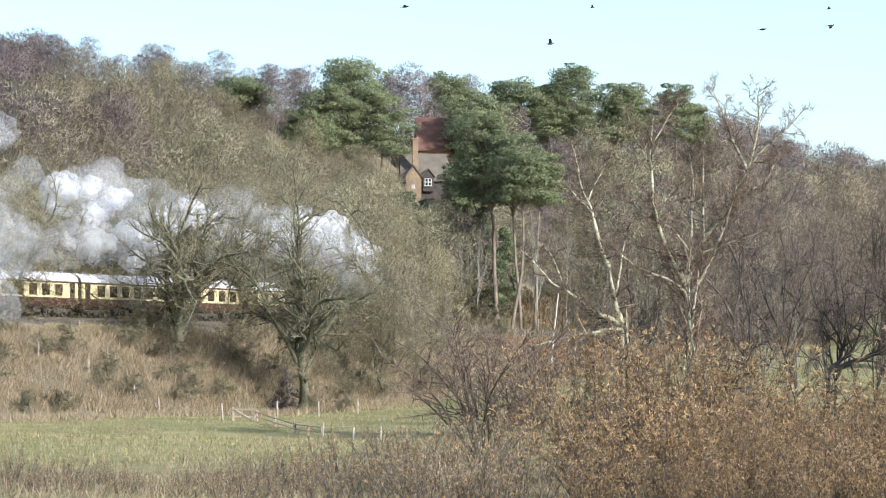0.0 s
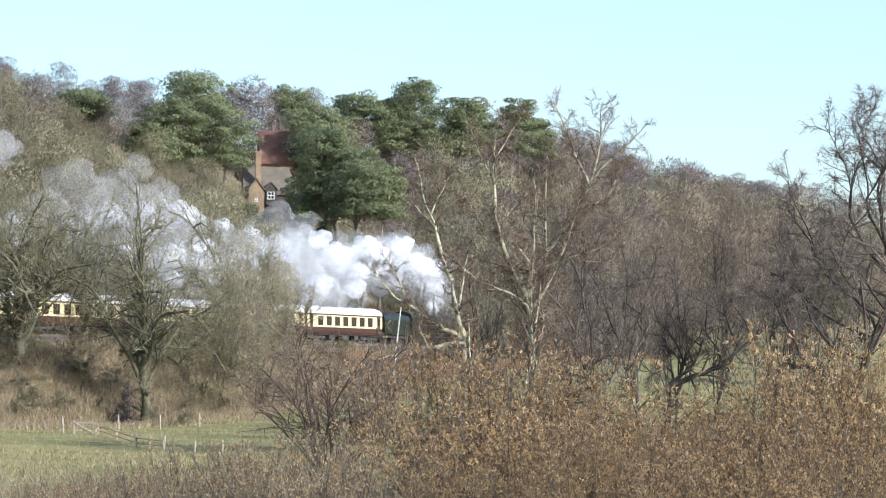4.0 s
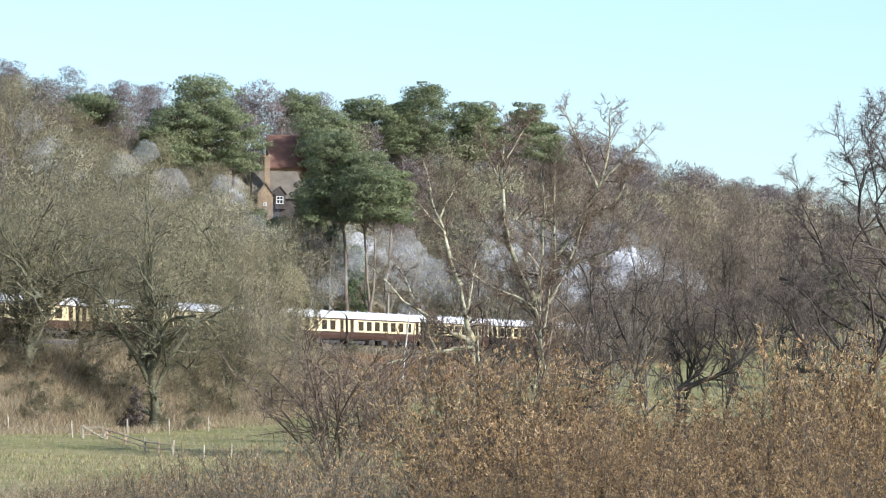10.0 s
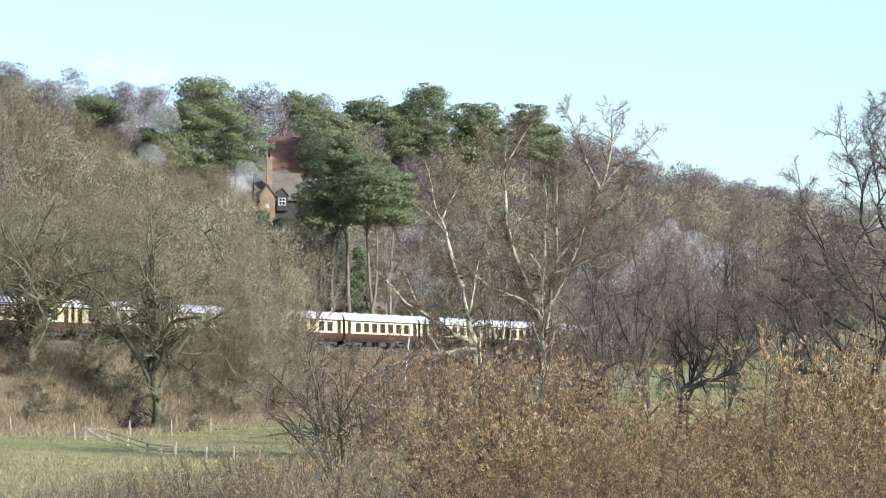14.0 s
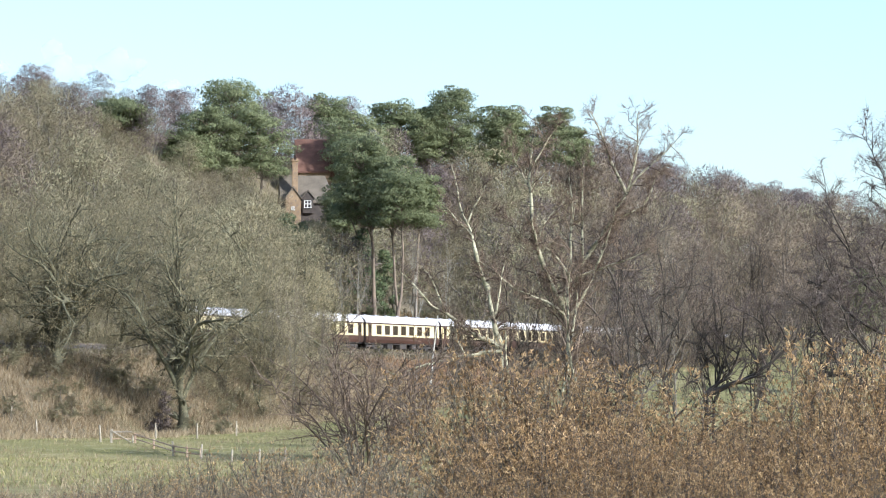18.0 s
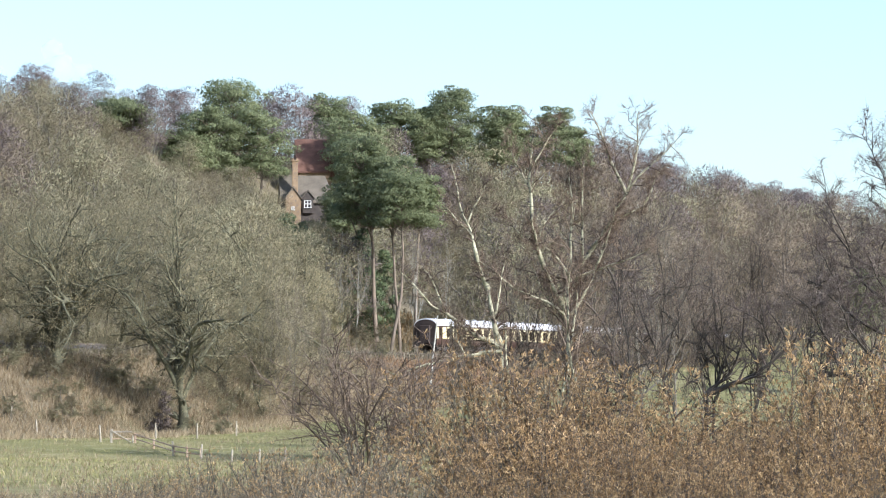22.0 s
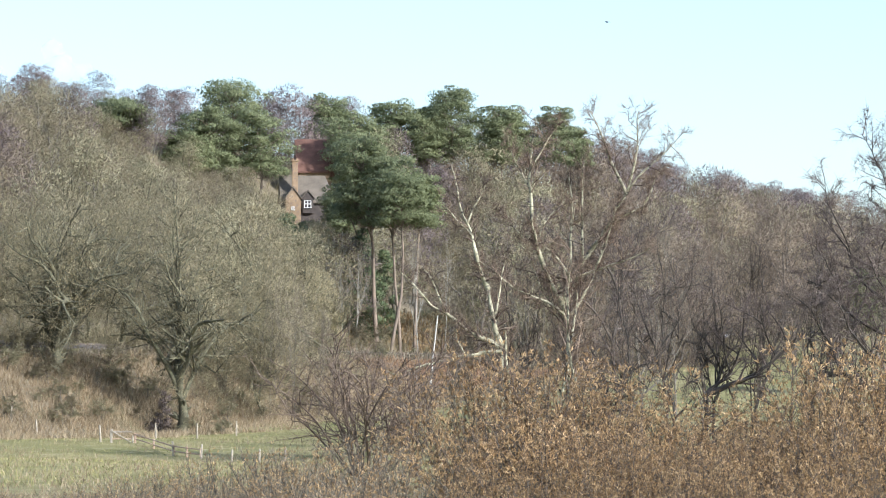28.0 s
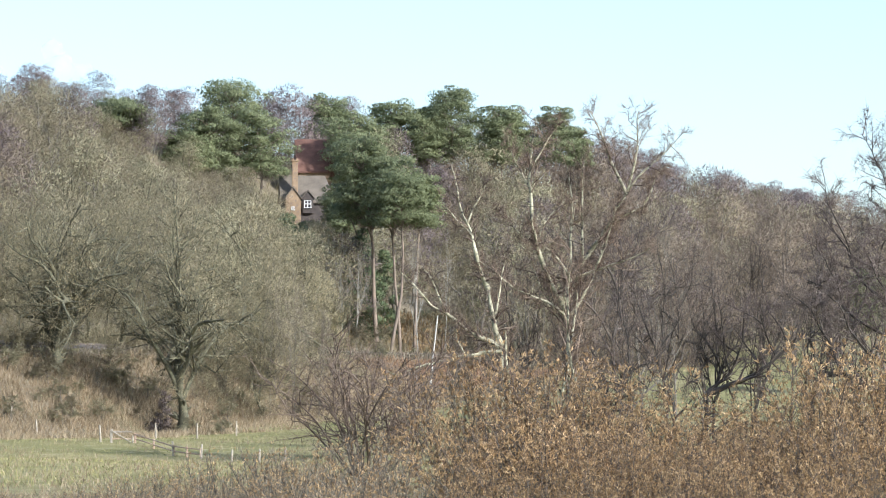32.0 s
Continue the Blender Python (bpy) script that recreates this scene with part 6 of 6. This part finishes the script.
def bird():
    b = thing("bird", pose(0, 0, 0), "black rook in flight against the pale sky", "bird", "birds in the sky")
    bm = bmesh.new()
    bmesh.ops.create_uvsphere(bm, u_segments=12, v_segments=8, radius=1.0)
    for v in bm.verts:
        v.co = Vector((v.co.x * 0.23, v.co.y * 0.075, v.co.z * 0.075))
    part("body", bm, FEATHER, b)
    bm = bmesh.new()
    bmesh.ops.create_uvsphere(bm, u_segments=10, v_segments=6, radius=0.06, matrix=Matrix.Translation((0.24, 0, 0.03)))
    drum(bm, (0.32, 0, 0.02), (1, 0, -0.1), 0.02, 0.09, 8, 0.004)
    part("head", bm, FEATHER, b)
    bm = bmesh.new()
    extruded(bm, [(-0.2, -0.01), (-0.2, 0.01), (-0.42, 0.01), (-0.42, -0.01)], -0.07, 0.07)
    part("tail", bm, FEATHER, b)
    for s in (-1, 1):
        bm = bmesh.new()
        a = [(0.14, 0), (0.16, 0.22), (0.08, 0.5), (-0.08, 0.47), (-0.1, 0.2), (-0.08, 0)]
        lo = [bm.verts.new((x, s * y, -0.008)) for x, y in a]
        hi = [bm.verts.new((x, s * y, 0.008)) for x, y in a]
        bm.faces.new(lo)
        bm.faces.new(hi[::-1])
        for i in range(6):
            bm.faces.new((lo[i], hi[i], hi[(i + 1) % 6], lo[(i + 1) % 6]))
        bmesh.ops.recalc_face_normals(bm, faces=bm.faces[:])
        part("wing", bm, FEATHER, b)
    for c in b.children:
        c.data.transform(Matrix.Scale(0.75, 4))
    return b


# each flight: its stations (seconds, x, y, z) and when the wings beat
FLIGHTS = [
    ([(0.0, -9.44, 200.0, 25.17), (0.4, -5.27, 200.0, 25.03), (0.8, -1.44, 200.0, 25.24), (1.2, 2.28, 200.0, 25.71), (1.6, 5.51, 200.0, 26.01), (2.4, 11.62, 200.0, 28.83), (32.0, 227.73, 260.0, 73.34)], 0.0, 2.4),
    ([(0.0, -0.77, 200.0, 22.92), (0.4, 2.02, 200.0, 23.89), (0.8, 4.40, 200.0, 24.46), (1.2, 6.82, 200.0, 25.03), (1.6, 10.41, 200.0, 25.47), (2.0, 14.95, 200.0, 25.30), (3.0, 26.71, 205.0, 28.79), (32.0, 413.90, 300.0, 84.21)], 0.0, 3.0),
    ([(0.0, 11.86, 200.0, 23.72), (0.4, 16.32, 200.0, 24.19), (0.8, 20.69, 200.0, 24.06), (1.2, 25.02, 200.0, 23.59), (2.0, 34.12, 200.0, 23.79), (32.0, 439.09, 300.0, 64.06)], 0.0, 2.0),
    ([(0.0, 16.68, 210.0, 24.99), (0.4, 21.62, 210.0, 25.20), (0.8, 26.66, 210.0, 25.34), (2.0, 41.12, 210.0, 25.90), (32.0, 454.20, 300.0, 74.13)], 0.0, 2.0),
    ([(0.0, 26.05, 330.0, 39.38), (0.4, 26.77, 330.0, 39.00), (0.8, 27.43, 330.0, 38.39), (1.2, 28.26, 330.0, 38.55), (1.6, 28.98, 330.0, 39.05), (2.0, 29.48, 330.0, 39.00), (3.0, 31.09, 330.0, 43.60), (32.0, 61.84, 330.0, 186.57)], 0.0, 3.0),
    ([(0.0, 2.88, 330.0, 39.61), (0.4, 6.26, 330.0, 40.22), (0.8, 9.37, 330.0, 40.77), (1.6, 15.29, 330.0, 43.04), (32.0, 233.63, 330.0, 175.48)], 0.0, 1.6),
    ([(0.0, 56.22, 300.0, 53.98), (5.0, -11.28, 300.0, 35.85), (6.0, -19.70, 300.0, 34.44), (6.5, -24.13, 300.0, 34.74), (8.0, -37.48, 300.0, 36.86), (9.5, -51.59, 300.0, 40.89), (32.0, -241.00, 300.0, 84.21)], 5.0, 9.5),
    ([(0.0, 174.22, 220.0, 62.47), (24.0, 27.93, 220.0, 31.81), (24.5, 19.80, 220.0, 28.86), (25.0, 12.41, 220.0, 25.60), (25.5, 4.29, 220.0, 26.42), (27.5, -28.22, 220.0, 25.24), (28.5, -44.48, 220.0, 25.90), (32.0, -99.16, 220.0, 29.23)], 24.0, 28.5),
    ([(0.0, 316.75, 330.0, 92.36), (27.0, 29.15, 330.0, 42.77), (28.0, 16.18, 330.0, 40.44), (28.5, 9.75, 330.0, 40.05), (28.9, 5.10, 330.0, 39.83), (30.0, -7.98, 330.0, 44.15), (32.0, -32.36, 330.0, 56.34)], 27.0, 30.0),
]
rook = bird()
flock = [rook] + [copy_thing(rook, pose(0, 0, 0)) for _ in FLIGHTS[1:]]


def fly():
    for k, (b, (stations, t0, t1)) in enumerate(zip(flock, FLIGHTS)):
        a, c = Vector(stations[0][1:]), Vector(stations[2][1:])
        yaw = math.degrees(math.atan2(c.y - a.y, c.x - a.x))
        walk(b, [(t, pose(x, y, z, 0, -4, yaw)) for t, x, y, z in stations])
        for w in [o for o in b.children if o.name.startswith("wing")]:
            s = 1 if w.data.vertices[1].co.y > 0 else -1
            rows = [(0.0, pose(0, 0, 0, s * 10, 0, 0))] if t0 > 0 else []
            t = t0
            while t < t1:
                rows.append((t, pose(0, 0, 0, s * (12 + 38 * math.sin(t * 25 + k * 1.7)), 0, 0)))
                t += 1 / 15
            rows.append((32.0, pose(0, 0, 0, s * 10, 0, 0)))
            walk(w, rows)



def motions():
    for k, c in enumerate(coaches):
        walk(c, track_rows(FRONT0 - 18.3 - PITCH * (k + 0.5)))
    walk(engine, track_rows(FRONT0))
    walk(tender, track_rows(FRONT0))
    for w in [o for o in engine.children if o.name.startswith("driving_wheel")]:
        x, y, z = w.location
        flip = 180 if y > 0 else 0
        turn = math.degrees(SPEED * 0.1 / 0.94) * (-1 if y > 0 else 1)
        walk(w, [(k / 10, pose(x, y, z, 0, 0, flip) @ pose(0, 0, 0, 0, turn * k, 0)) for k in range(321)])
    r = np.random.default_rng(5)
    for k, (tau, p) in enumerate(PUFFS):
        dense = k % 3 == 0
        way = Vector(r.normal(0, 1, 3).clip(-1.8, 1.8))
        spin = r.uniform(-9, 9, 3)
        inside = lambda t: (*along(FRONT0 - 4.7 + SPEED * t, 0), RAIL - 5.5)
        rows = []
        if tau > 0.1:
            rows += [(k, inside(k)) for k in sorted({0.0, *(q for q in (tau * 0.5, tau - 2.0, tau - 0.8, tau - 0.3, tau - 0.12) if q > 0.05), tau - 0.035})]
        for age in (0.035, 0.12, 0.35, 0.8, 1.5, 2.5, 4.0, 5.5, 7.0, 8.5, 10.0, 12.0, 14.0):
            if tau + age > 0.02 and tau + age < 31.9:
                if not rows:
                    rows.append((0.0, puff_place(tau, max(0.05, -tau), way, dense)))
                    if tau + age < 0.3:
                        continue
                rows.append((tau + age, puff_place(tau, age, way, dense)))
        rows.append((32.0, puff_place(tau, max(14.0, 32 - tau), way, dense)))
        walk(p, [(t, pose(*q, 0, 0, TURN) @ pose(0, 0, 0, *(spin * min(max(t - tau, 0) / 2.5, 1.0) ** 0.7))) for t, q in rows])
    fly()


motions()
